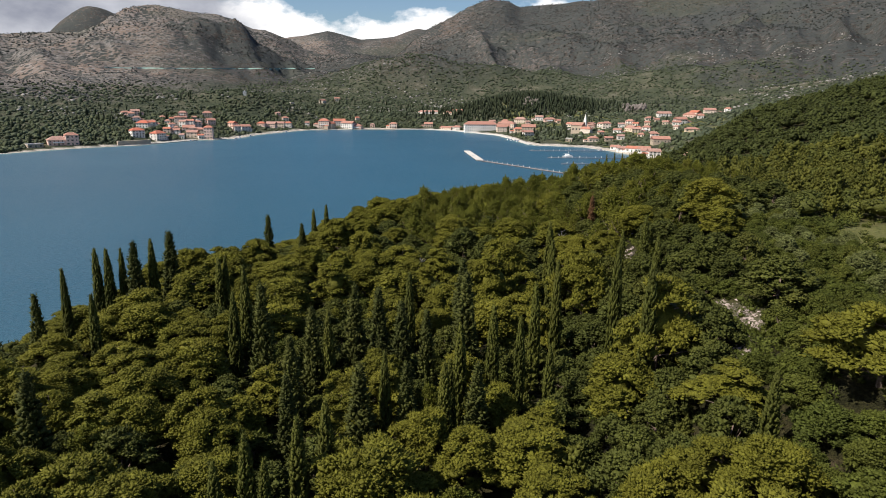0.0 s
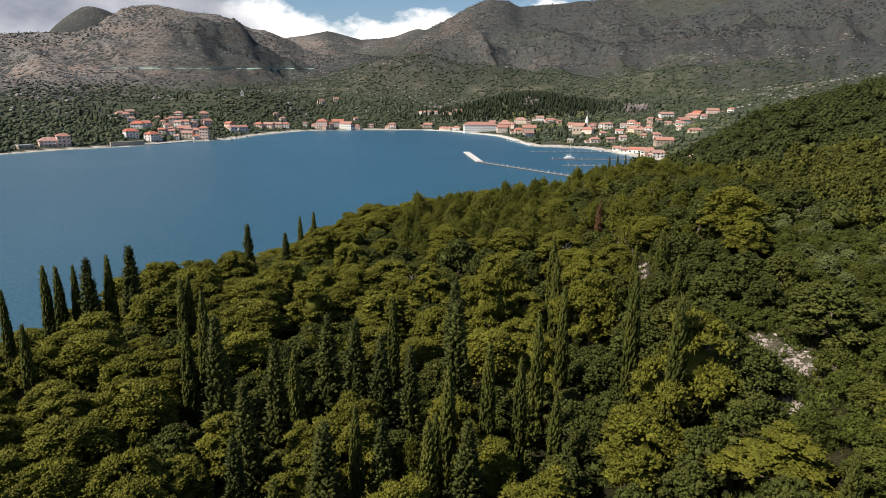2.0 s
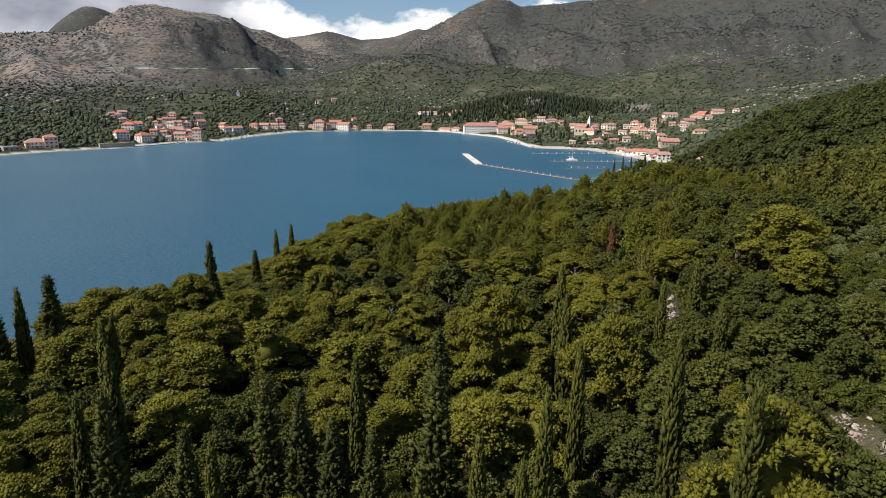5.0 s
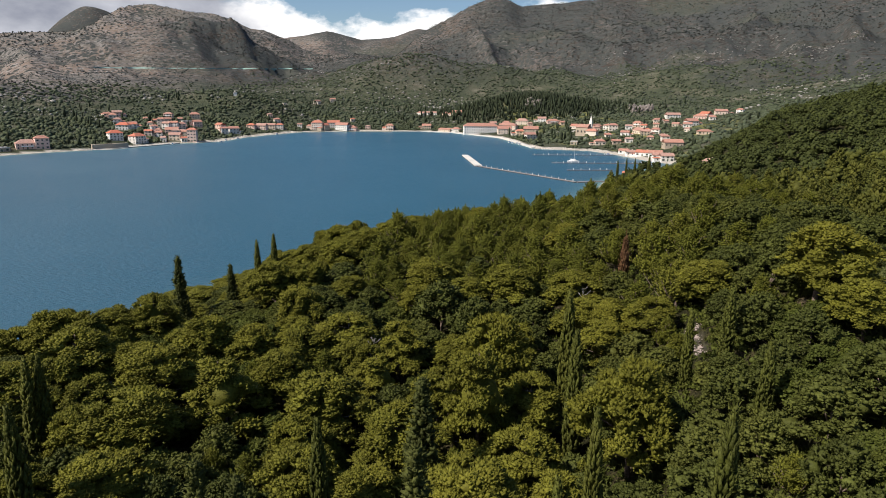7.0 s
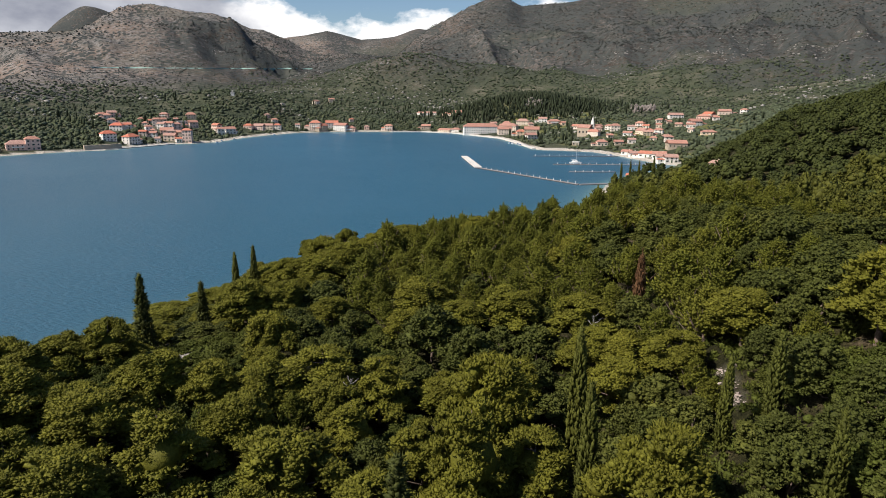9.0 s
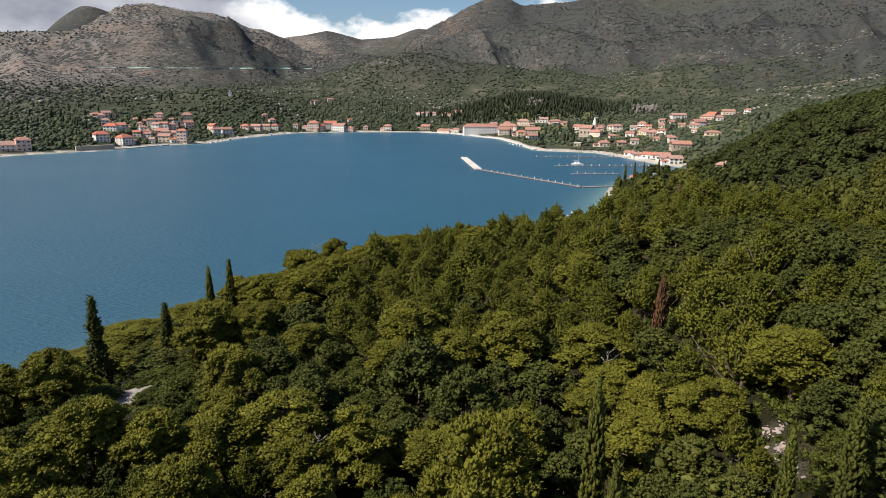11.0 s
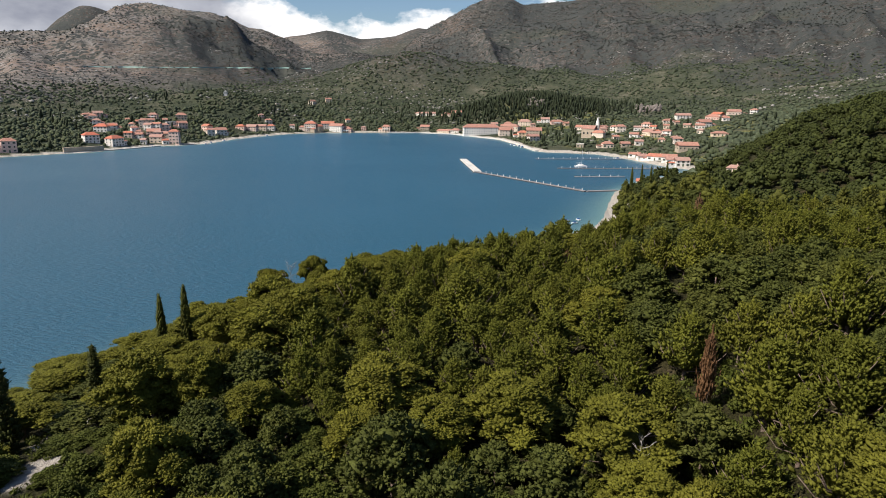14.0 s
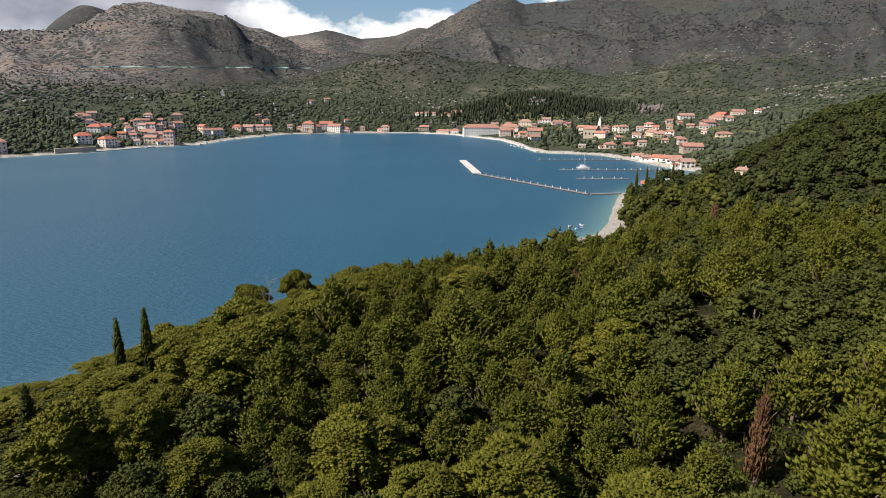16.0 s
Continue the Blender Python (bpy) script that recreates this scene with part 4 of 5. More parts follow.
# ------------------------------------------------------------------ the woods beyond: too many to count
def lean_crowns(seed, shape):
    """A cheap crown for woods seen from afar."""
    g, fo = np.random.default_rng(seed), Foliage(seed + 77)
    if shape == "dome":
        fo.lump(np.array([0, 0, 4.3]), np.array([2.1, 2.1, 1.9]), 2, 0.2)
        n = 40
        k = np.arange(n)
        up = 1 - (k + 0.5) / n
        a, w = k * 2.39996, 3.0 * np.sqrt(np.maximum(1 - up ** 2, 0.02)) * (0.8 + 0.3 * g.random(n))
        a = a + 0.6 * g.normal(size=n)
        at = np.stack([w * np.cos(a), w * np.sin(a), 3.7 + 3.3 * up + 0.4 * g.normal(size=n)], -1)
        at = at[g.permutation(n)]
        size = 0.40 + 0.75 * g.random(n) ** 2
        fo.plumes(at, (at - (0, 0, 3.4)) * (1, 1, 0.7) + (0, 0, 1.6) + g.normal(size=(n, 3)), size * 1.7, size, 5, 0.5, 0.2, 0.42, 1)
    elif shape == "brush":
        fo.lump(np.array([0, 0, 4.2]), np.array([1.3, 1.3, 2.9]), 2, 0.14)
        n = 90
        u = (np.arange(n) + 0.5) / n
        a, w = np.arange(n) * 2.39996, 2.5 * (1.02 - 0.9 * u ** 1.2) * (0.7 + 0.4 * g.random(n))
        at = np.stack([w * np.cos(a), w * np.sin(a), 1.9 + 6.4 * u + 0.3 * w], -1)
        at = at[g.permutation(n)]
        size = 0.24 + 0.28 * g.random(n) ** 1.5
        fo.plumes(at + 0.25 * g.normal(size=(n, 3)), at * (0.4, 0.4, 0) + (0, 0, 1.0) + 0.25 * g.normal(size=(n, 3)), size * 3.0, size, 5, 0.5, 0.18, 0.42, 0)
    elif shape == "leafy":
        fo.lump(np.array([0, 0, 4.2]), np.array([2.3, 2.3, 2.0]), 2, 0.2)
        n = 90
        up = 1 - (np.arange(n) + 0.5) / n
        a, w = np.arange(n) * 2.39996 + 0.6 * g.normal(size=n), 2.8 * np.sqrt(np.maximum(1 - up ** 2, 0.02)) * (0.8 + 0.3 * g.random(n))
        at = np.stack([w * np.cos(a), w * np.sin(a), 3.4 + 3.2 * up + 0.3 * g.normal(size=n)], -1)[g.permutation(n)]
        size = 0.28 + 0.34 * g.random(n) ** 2
        fo.plumes(at, at - (0, 0, 3.4) + g.normal(size=(n, 3)), size * 2.0, size, 3, 0.4, 0.32, 0.42)
    elif shape == "hill":
        fo.lump(np.array([0, 0, 4.2]), np.array([2.3, 2.3, 2.0]), 2, 0.25)
        n = 50
        up = 1 - (np.arange(n) + 0.5) / n
        a, w = np.arange(n) * 2.39996 + 0.7 * g.normal(size=n), 2.9 * np.sqrt(np.maximum(1 - up ** 2, 0.02)) * (0.75 + 0.35 * g.random(n))
        at = np.stack([w * np.cos(a), w * np.sin(a), 3.4 + 3.4 * up + 0.4 * g.normal(size=n)], -1)[g.permutation(n)]
        size = 0.36 + 0.50 * g.random(n) ** 2
        fo.plumes(at, at - (0, 0, 3.2) + (0, 0, 1.0) + g.normal(size=(n, 3)), size * 2.0, size, 0, rough=0.42)
    else:
        fo.lump(np.array([0, 0, 1.0]), np.array([0.95, 0.95, 0.8]), 1, 0.3)
        n = 44
        d = g.normal(size=(n, 3))
        d /= np.linalg.norm(d, axis=1)[:, None]
        d[:, 2] = np.abs(d[:, 2]) - 0.2
        size = 0.16 + 0.16 * g.random(n)
        fo.plumes(d * (1.5, 1.5, 1.35) * (0.75 + 0.3 * g.random((n, 1))) + (0, 0, 1.0), d + 0.6 * g.normal(size=(n, 3)), size * 2.2, size, 3, 0.3, 0.34, 0.4)
    return np.concatenate(fo.v), np.concatenate(fo.f)


LEAN = {kind: [lean_crowns(31 + 7 * k, shape) for k in range(6)] for kind, shape in
        (("olive", "shrub"), ("pine_round", "dome"), ("pine_tiers", "dome"), ("pine_flat", "dome"), ("pine_young", "brush"), ("oak", "leafy"), ("shrub", "shrub"), ("hill", "hill"))}


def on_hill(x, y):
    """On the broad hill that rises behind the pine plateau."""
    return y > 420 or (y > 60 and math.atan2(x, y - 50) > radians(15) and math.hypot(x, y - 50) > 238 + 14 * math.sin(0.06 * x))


def woods(name, rows_, mat, label, category):
    v, f, count = [], [], 0
    zs = height(np.array([r[1] for r in rows_]), np.array([r[2] for r in rows_]))
    for (kind, x, y, s), z in zip(rows_, zs.tolist()):
        a, b = LEAN["hill" if y < 33 or on_hill(x, y) else kind][int(rng.integers(6))]
        t = rng.random() * 6.28
        c, sn = math.cos(t), math.sin(t)
        low = 0.72 if kind == "oak" else 1.0
        p = np.stack([a[:, 0] * c - a[:, 1] * sn, a[:, 0] * sn + a[:, 1] * c, a[:, 2] * low], -1) * s
        v.append(p + (x, y, z - 0.3))
        f.append(b + count)
        count += len(a)
    return tagged(new(name, mesh_from(name, np.concatenate(v), np.concatenate(f), mat, True)), label, category, kind="stuff")


def spread(n, x0, x1, y0, y1, gap, keep, low=3.0):
    """Points over a stretch of land, no nearer than gap to one another."""
    cells, got = {}, []
    xs, ys = x0 + (x1 - x0) * rng.random(n), y0 + (y1 - y0) * rng.random(n)
    for x, y, d in zip(xs.tolist(), ys.tolist(), inland(xs, ys).tolist()):
        key = (int(x // gap), int(y // gap))
        if d < low or key in cells or not keep(x, y):
            continue
        cells[key] = 1
        got.append((x, y))
    return got


beyond = [("oak" if rng.random() < 0.35 else ("pine_young" if rng.random() < 0.4 else "pine_round"), x, y, 0.65 + 0.75 * rng.random() ** 1.4)
          for x, y in spread(9000, -40, 430, 258, 660, 5.2, lambda x, y: y < 500 + 0.42 * max(x - 60, -60) and x < 0.72 * y + 40 and not (310 < y < 420 and x < 44 + 0.16 * (y - 350)), 7.0)]
# the hill behind the start
beyond += [("oak" if rng.random() < 0.4 else "pine_round", x, y, 0.7 + 0.6 * rng.random()) for x, y in spread(2600, -88, 150, -70, 33, 5.0, lambda x, y: True)]
beyond = [(k_, x, y, s * 0.75 if 430 < y < 510 and x < 125 else s) for k_, x, y, s in beyond]
beyond = [r for r in beyond if math.hypot(r[1] - 128, r[2] - 466) > 13 and not (abs(r[1] - 118) < 9 and 425 < r[2] < 470)]
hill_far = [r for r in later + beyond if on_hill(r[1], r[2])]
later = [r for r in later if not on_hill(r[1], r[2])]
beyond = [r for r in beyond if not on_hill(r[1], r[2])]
pines_far = [r for r in later + beyond if r[0].startswith("pine")]
others_far = [r for r in later + beyond if r[0] in ("oak", "olive")]
shrubs_far = [r for r in later if r[0] == "shrub"]
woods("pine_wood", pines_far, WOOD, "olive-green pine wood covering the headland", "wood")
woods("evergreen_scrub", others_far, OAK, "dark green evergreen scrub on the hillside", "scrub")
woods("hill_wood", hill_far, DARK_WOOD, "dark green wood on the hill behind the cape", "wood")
woods("shrub_thicket", shrubs_far, SHRUB, "bright green shrub thicket on the open slope", "scrub")


# low scrub and young growth that fills the gaps
n = 7600
lx, ly = -70 + 145 * rng.random(n), 32 + 215 * rng.random(n)
lx[:2600], ly[:2600] = 8 + 36 * rng.random(2600), 60 + 92 * rng.random(2600)
ld, lz = inland(lx, ly), height(lx, ly)
fo = Foliage(4242)
for x, y, d, z in zip(lx.tolist(), ly.tolist(), ld.tolist(), lz.tolist()):
    if d < 4 or (abs(x - 64) < 9 and abs(y - 115) < 13 and rng.random() < 0.85) or any((x - a) ** 2 + (y - b) ** 2 < (c * 0.8) ** 2 for a, b, c in SCREE + TRACK):
        continue
    s = 0.35 + 0.75 * rng.random() ** 2
    fo.lump(np.array([x, y, z + 0.2 * s]), np.array([s, s, s * 0.7]) * 0.5, 1, 0.4)
    fo.sprays(np.array([x, y, z + 0.35 * s]), (s, s, s * 0.8), 40, 0.34, 0.6, 0.9, 0.55)
tagged(new("low_scrub", fo.mesh("low_scrub", SHRUB)), "low scrub and seedlings filling the clearings", "scrub", kind="stuff")



# houses of each quarter: x, y, width, height to the ridge, turn in degrees
WEST_HAMLET = [(-443, 586, 17.6, 8.9, 45), (-434, 594, 11.5, 12.4, 49), (-451, 565, 13.1, 3.2, 54), (-507, 806, 11.1, 4.5, 53), (-497, 810, 10.5, 7.5, 44), (-467, 768, 11.9, 5.7, 52), (-442, 730, 13.9, 8.8, 12), (-441, 750, 9.7, 7.0, 31), (-413, 675, 13.5, 10.7, 53), (-389, 680, 14.1, 10.8, 38), (-412, 747, 7.7, 9.0, 48), (-468, 876, 11.2, 7.3, 13), (-446, 908, 13.9, 9.1, 26), (-406, 839, 11.5, 9.2, 16), (-443, 817, 7.7, 6.8, 32), (-413, 771, 9.3, 8.5, 33)]
WEST_TERRACES = [(-417, 793, 10.2, 7.3, 8), (-405, 788, 9.4, 8.0, 16), (-396, 754, 14.3, 7.7, 20), (-379, 728, 12.5, 8.8, 48), (-382, 754, 11.6, 7.7, 40), (-359, 729, 10.0, 15.5, 13), (-417, 832, 11.4, 6.1, 41), (-387, 853, 11.6, 8.6, 10), (-368, 834, 8.5, 9.2, 30), (-364, 854, 13.1, 9.4, 8), (-371, 921, 11.7, 6.7, 1), (-360, 931, 14.2, 8.5, 39), (-352, 950, 12.0, 8.6, 9), (-345, 965, 10.6, 8.7, 8), (-377, 1015, 7.7, 6.4, 43), (-360, 1000, 9.3, 7.2, 37)]
NORTH_SHORE = [(-296, 991, 16.6, 15.2, 8), (-282, 1001, 14.2, 10.8, 37), (-280, 1028, 18.9, 12.0, 18), (-264, 1009, 21.1, 11.8, 23), (-249, 1011, 16.9, 8.2, 2), (-365, 1235, 12.3, 7.7, 37), (-347, 1263, 10.5, 7.9, 24), (-381, 1094, 5.5, 3.9, 41), (-262, 1081, 7.2, 5.8, 32), (-192, 1029, 11.9, 10.1, 2), (-138, 1059, 13.9, 8.4, 2), (-167, 1180, 18.4, 6.2, -6), (-146, 1177, 20.2, 6.2, -8), (-118, 1165, 11.4, 5.1, -13), (-98, 1151, 16.9, 9.1, -4), (-107, 1028, 21.1, 5.4, 11), (-89, 1023, 14.3, 6.3, -17)]
OLD_TOWN = [(-12, 949, 18.5, 10.8, 9), (-12, 1047, 11.9, 8.2, -6), (12, 1054, 18.8, 10.1, -9), (10, 911, 11.8, 8.8, 13), (23, 904, 19.1, 11.8, -2), (23, 852, 13.1, 8.2, -10), (44, 1075, 13.0, 8.4, -3), (61, 1051, 18.6, 6.4, 6), (85, 952, 15.3, 6.6, -25), (113, 913, 11.7, 7.1, 13), (120, 906, 8.0, 7.0, -29), (126, 878, 11.2, 9.1, 2), (94, 749, 10.9, 6.5, 8), (111, 748, 9.0, 5.2, -30), (124, 748, 7.8, 5.8, 3), (66, 755, 7.3, 3.3, -11)]
EAST_TOWN = [(145, 879, 8.4, 6.0, -6), (159, 906, 10.8, 7.8, -32), (164, 887, 7.8, 4.6, -31), (144, 824, 14.5, 7.1, -25), (156, 819, 9.1, 6.3, 9), (164, 815, 9.7, 7.0, -25), (197, 951, 13.6, 5.7, -1), (196, 900, 5.0, 6.1, 6), (227, 996, 19.6, 7.6, 6), (219, 862, 14.3, 8.8, -22), (245, 933, 16.9, 7.1, -22), (259, 968, 13.7, 7.4, -15), (287, 980, 16.1, 7.4, -5), (311, 983, 9.2, 6.6, -36), (208, 770, 15.2, 5.2, -5)]
MARINA_ROW = [(158, 732, 8.5, 7.0, 0), (152, 670, 17.2, 7.3, 2), (106, 676, 9.7, 4.5, -30), (111, 658, 8.1, 4.8, 9), (118, 645, 13.1, 5.6, -29), (126, 628, 11.4, 6.4, -19), (128, 618, 11.6, 5.3, -8), (132, 605, 10.9, 6.9, 5), (126, 471, 7.3, 4.7, -24)]
INFILL = [(-445, 758, 9.8, 6.3, 51), (-467, 762, 8.6, 7.8, 35), (-424, 781, 8.0, 10.8, 22), (-387, 747, 9.0, 9.0, 21), (-378, 750, 8.4, 8.3, 14), (-404, 774, 8.6, 10.0, 11), (-402, 734, 8.9, 6.8, 15), (-398, 783, 8.7, 9.4, 37), (-434, 816, 9.1, 8.3, 51), (-411, 730, 8.2, 6.8, 16), (-367, 856, 8.7, 7.8, 5), (-373, 841, 9.3, 7.7, 47), (-494, 795, 8.9, 5.9, 35), (151, 804, 10.3, 6.9, -15), (129, 812, 9.7, 5.6, -21), (210, 854, 10.1, 5.8, -11), (108, 897, 8.6, 6.2, 7), (178, 879, 7.0, 5.3, -14), (-448, 812, 6.3, 4.5, 27), (-408, 745, 6.4, 6.2, 11), (-462, 815, 5.6, 4.5, 49), (-436, 777, 6.0, 5.7, 10), (-444, 864, 5.9, 4.8, 28), (-366, 726, 5.6, 5.4, 43), (-383, 711, 5.5, 5.9, 14), (25, 1018, 7.4, 7.1, 9), (74, 1015, 9.8, 6.1, 15), (-32, 1067, 10.4, 6.5, 8), (164, 770, 8.0, 4.6, -0), (198, 810, 6.4, 5.5, -32), (148, 761, 7.3, 4.6, -15), (199, 870, 8.3, 5.2, -29), (254, 906, 7.8, 5.4, -1), (-325, 998, 6.7, 7.2, 10), (-227, 1034, 7.7, 6.5, 11), (109, 799, 6.4, 4.8, 14)]



# ------------------------------------------------------------------ the town round the bay
def box(w, d, h, z0=0.0, x0=0.0, y0=0.0):
    """Points and quads of a block that stands on z0, its middle at x0, y0."""
    x, y = w / 2, d / 2
    v = [(x0 + a * x, y0 + b * y, z0 + c * h) for c in (0, 1) for a, b in ((-1, -1), (1, -1), (1, 1), (-1, 1))]
    return v, [(3, 2, 1, 0), (4, 5, 6, 7), (0, 1, 5, 4), (1, 2, 6, 5), (2, 3, 7, 6), (3, 0, 4, 7)]


def joined(*pieces):
    v, f = [], []
    for a, b in pieces:
        f += [tuple(i + len(v) for i in q) for q in b]
        v += list(a)
    return v, f


def roof_shape(w, d, rise, hip, over=0.45, thick=0.22):
    """A pitched roof with eaves; its ridge runs along x. hip: how far the ridge ends stand in from the gables."""
    x, y = w / 2 + over, d / 2 + over
    top = []
    for z in (0, -thick):
        top += [(-x, -y, z), (x, -y, z), (x, y, z), (-x, y, z), (-x + hip, 0, rise + z), (x - hip, 0, rise + z)]
    f = [(0, 1, 5, 4), (2, 3, 4, 5), (1, 2, 5), (3, 0, 4)]
    f += [tuple(i + 6 for i in q[::-1]) for q in f]
    f += [(0, 6, 7, 1), (1, 7, 8, 2), (2, 8, 9, 3), (3, 9, 6, 0)]
    return top, f


WINDOW = mesh_from("window", *joined(box(1.0, 0.16, 1.35)), GLASS)
SURROUND = mesh_from("surround", *joined(box(1.3, 0.10, 0.13, -0.13), box(1.3, 0.10, 0.12, 1.35), box(0.13, 0.10, 1.35, 0, -0.57), box(0.13, 0.10, 1.35, 0, 0.57)), WHITE)
SHUTTERS = mesh_from("shutter", *box(0.5, 0.08, 1.4), SHUTTER)
DOOR = mesh_from("door", *box(1.2, 0.14, 2.2), SHUTTER)
CHIMNEY = mesh_from("chimney", *joined(box(0.7, 0.7, 1.6), box(0.9, 0.9, 0.15, 1.6)), WALL)
ARCH = mesh_from("window", *box(1.7, 0.16, 2.3), GLASS)


def put(name, me, parent, x, y, z, turn=0.0):
    ob = part(name, me, parent)
    ob.matrix_basis = Matrix.LocRotScale((x, y, z), Euler((0, 0, turn)), None)
    return ob


def house(x, y, w, h, turn, mat, style, label, name="house", category="house", group="", deep=None, pane=None, tiles=None):
    ob = tagged(new(name), label, category, group)
    z = ground_z(x, y)
    d = deep or min(max(0.72 * w, 5.5), 12.0)
    back = d * 0.55
    ob.matrix_basis = Matrix.LocRotScale((x - back * math.sin(radians(turn)), y + back * math.cos(radians(turn)), z), Euler((0, 0, radians(turn))), None)
    rise = 0.0 if style == "flat" else min(0.30 * d, 0.40 * h)
    eaves = h - rise
    part("wall", mesh_from("wall", *box(w, d, eaves + 3.5, -3.5), mat), ob)
    if style == "flat":
        part("roof", mesh_from("roof", *joined(box(w + 0.3, d + 0.3, 0.3, eaves), box(w + 0.4, 0.25, 0.5, eaves + 0.3, 0, -d / 2), box(w + 0.4, 0.25, 0.5, eaves + 0.3, 0, d / 2)), CONCRETE), ob)
    else:
        me = mesh_from("roof", *roof_shape(w, d, rise, 0.0 if style == "gable" else 0.42 * d), tiles or ROOF)
        put("roof", me, ob, 0, 0, eaves + 0.22)
        if style == "gable":
            gv = [(sx * w / 2, sy * d / 2, 0) for sx in (-1, 1) for sy in (-1, 1)] + [(-w / 2, 0, rise), (w / 2, 0, rise)]
            put("gable", mesh_from("gable", gv, [(0, 1, 4), (3, 2, 5), (0, 4, 5, 2), (1, 3, 5, 4)], mat), ob, 0, 0, eaves - 0.02)
        put("chimney", CHIMNEY, ob, w * 0.22, d * 0.12, h - rise * 0.6)
    if style != "flat" and 8 < w < 18 and int(x + y) % 2:
        side = 1 if int(x) % 2 else -1
        aw, ad, ah = w * 0.5, d * 0.7, eaves * 0.55
        ax = side * (w / 2 + aw / 2 - 0.1)
        part("annex", mesh_from("annex", *box(aw, ad, ah + 3.5, -3.5, ax, d * 0.08), mat), ob)
        put("annex_roof", mesh_from("annex_roof", *roof_shape(aw, ad, ah * 0.32, 0.3 * ad, 0.3), ROOF), ob, ax, d * 0.08, ah + 0.2)
        put("window", WINDOW, ob, ax, d * 0.08 - ad / 2, ah * 0.35)
    if style == "hip" and 9 < w < 20 and int(x - y) % 3 == 0:
        part("balcony", mesh_from("balcony", *joined(box(w * 0.55, 1.4, 0.18, eaves * 0.5 - 0.2, 0, -d / 2 - 0.7), box(w * 0.55, 0.12, 0.9, eaves * 0.5, 0, -d / 2 - 1.35)), WHITE), ob)
    floors = max(1, int(round(eaves / 3.0)))
    step = eaves / floors
    n = max(2, int(w / 3.3))
    for k in range(floors):
        for i in range(n):
            px = (i + 0.5) / n * w - w / 2
            if k == 0 and i == n // 2:
                put("door", DOOR, ob, px, -d / 2, 0.1)
                continue
            win = put("window", pane or WINDOW, ob, px, -d / 2, k * step + step * 0.32)
            if w < 16 and (i + k) % 2 == 0:
                put("shutter", SHUTTERS, win, -0.78, -0.04, 0)
                put("shutter", SHUTTERS, win, 0.78, -0.04, 0)
        for side in (-1, 1):
            for i in range(max(1, int(d / 4.5))):
                put("window", WINDOW, ob, side * w / 2, (i + 0.5) / max(1, int(d / 4.5)) * d - d / 2, k * step + step * 0.32, math.pi / 2)
    return ob


HOUSES = []
LOOKS = ((WALL, "hip", "cream rendered house with an orange tiled roof"), (WALL_WHITE, "hip", "white rendered house with an orange tiled roof"),
         (WALL, "gable", "cream gabled house with a clay tile roof"), (WALL_PINK, "hip", "pink rendered house with a clay tile roof"),
         (WALL_WHITE, "gable", "white gabled house with a terracotta roof"), (WALL_STONE, "gable", "old stone house with a faded tile roof"))
for quarter, rows_, group in ((1, WEST_HAMLET, "houses of the western hamlet"), (2, WEST_TERRACES, "houses on the terraced west shore"), (3, NORTH_SHORE, "houses along the north shore"),
                              (4, OLD_TOWN, "houses of the old town"), (5, EAST_TOWN, "houses of the east town"), (6, MARINA_ROW, "buildings by the marina"), (7, INFILL, "houses between the gardens")):
    for k, (x, y, w, h, turn) in enumerate(rows_):
        mat, style, label = LOOKS[(k * 5 + quarter * 2 + k // 3) % 6]
        if quarter < 3 and k % 3 and mat is not WALL_WHITE:
            mat, label = WALL_PINK, "pink rendered house with a clay tile roof"
        if quarter == 1 and k in (0, 1):
            mat, style, label = WALL_PINK, "hip", "pink seaside villa with a tower and balconies"
        elif quarter == 6 and 2 <= k <= 7:
            mat, style, label = WALL_WHITE, "gable", "long low white building on the marina quay"
        elif h < 4.2 or (quarter == 2 and k == 6):
            mat, style, label = WALL_STONE if h < 4.2 else WALL, "flat", "low flat-roofed building with a terrace"
        if style == "gable" and k % 2 and quarter < 6 and w > 7:
            turn += 38 if k % 4 == 1 else -38
        HOUSES.append((x, y, max(w, 5.0) * 0.6))
        fresh_ = quarter == 1 and k in (6, 7, 8, 9)
        if fresh_:
            mat, style, label = WALL_WHITE, "hip", "white house with a bright red new tiled roof"
        house(x, y, max(w, 5.0), max(h, 3.0), turn, mat, style, label, group=group, tiles=NEW_ROOF if fresh_ else None)

# the hotel on the north shore: a long pillared front under a red roof, and a lower wing
house(-46, 975, 50, 14.5, 12, WALL_WHITE, "hip", "long white seaside hotel with a red tiled roof", "hotel", "hotel", deep=15)
house(-10, 985, 26, 11.0, -18, WALL, "hip", "lower cream wing of the seaside hotel", "hotel", "hotel", deep=12)
HOUSES += [(-46, 975, 28), (-10, 985, 15)]

# the church: nave, lower chapel, and the white spire behind
church = tagged(new("church"), "stone church with a tiled nave and white spire", "church")
cx, cy = 84, 838
church.matrix_basis = Matrix.LocRotScale((cx, cy, ground_z(cx, cy)), Euler((0, 0, radians(-28))), None)
part("nave", mesh_from("nave", *box(15, 10, 13, -3), WALL_STONE), church)
put("nave_roof", mesh_from("nave_roof", *roof_shape(15, 10, 3.6, 0.0), ROOF), church, 0, 0, 10.2)
put("gable", mesh_from("gable", [(-7.5, -5, 0), (-7.5, 5, 0), (-7.5, 0, 3.4), (7.5, -5, 0), (7.5, 5, 0), (7.5, 0, 3.4)], [(0, 1, 2), (4, 3, 5), (0, 2, 5, 3), (1, 4, 5, 2)], WALL_STONE), church, 0, 0, 10.0)
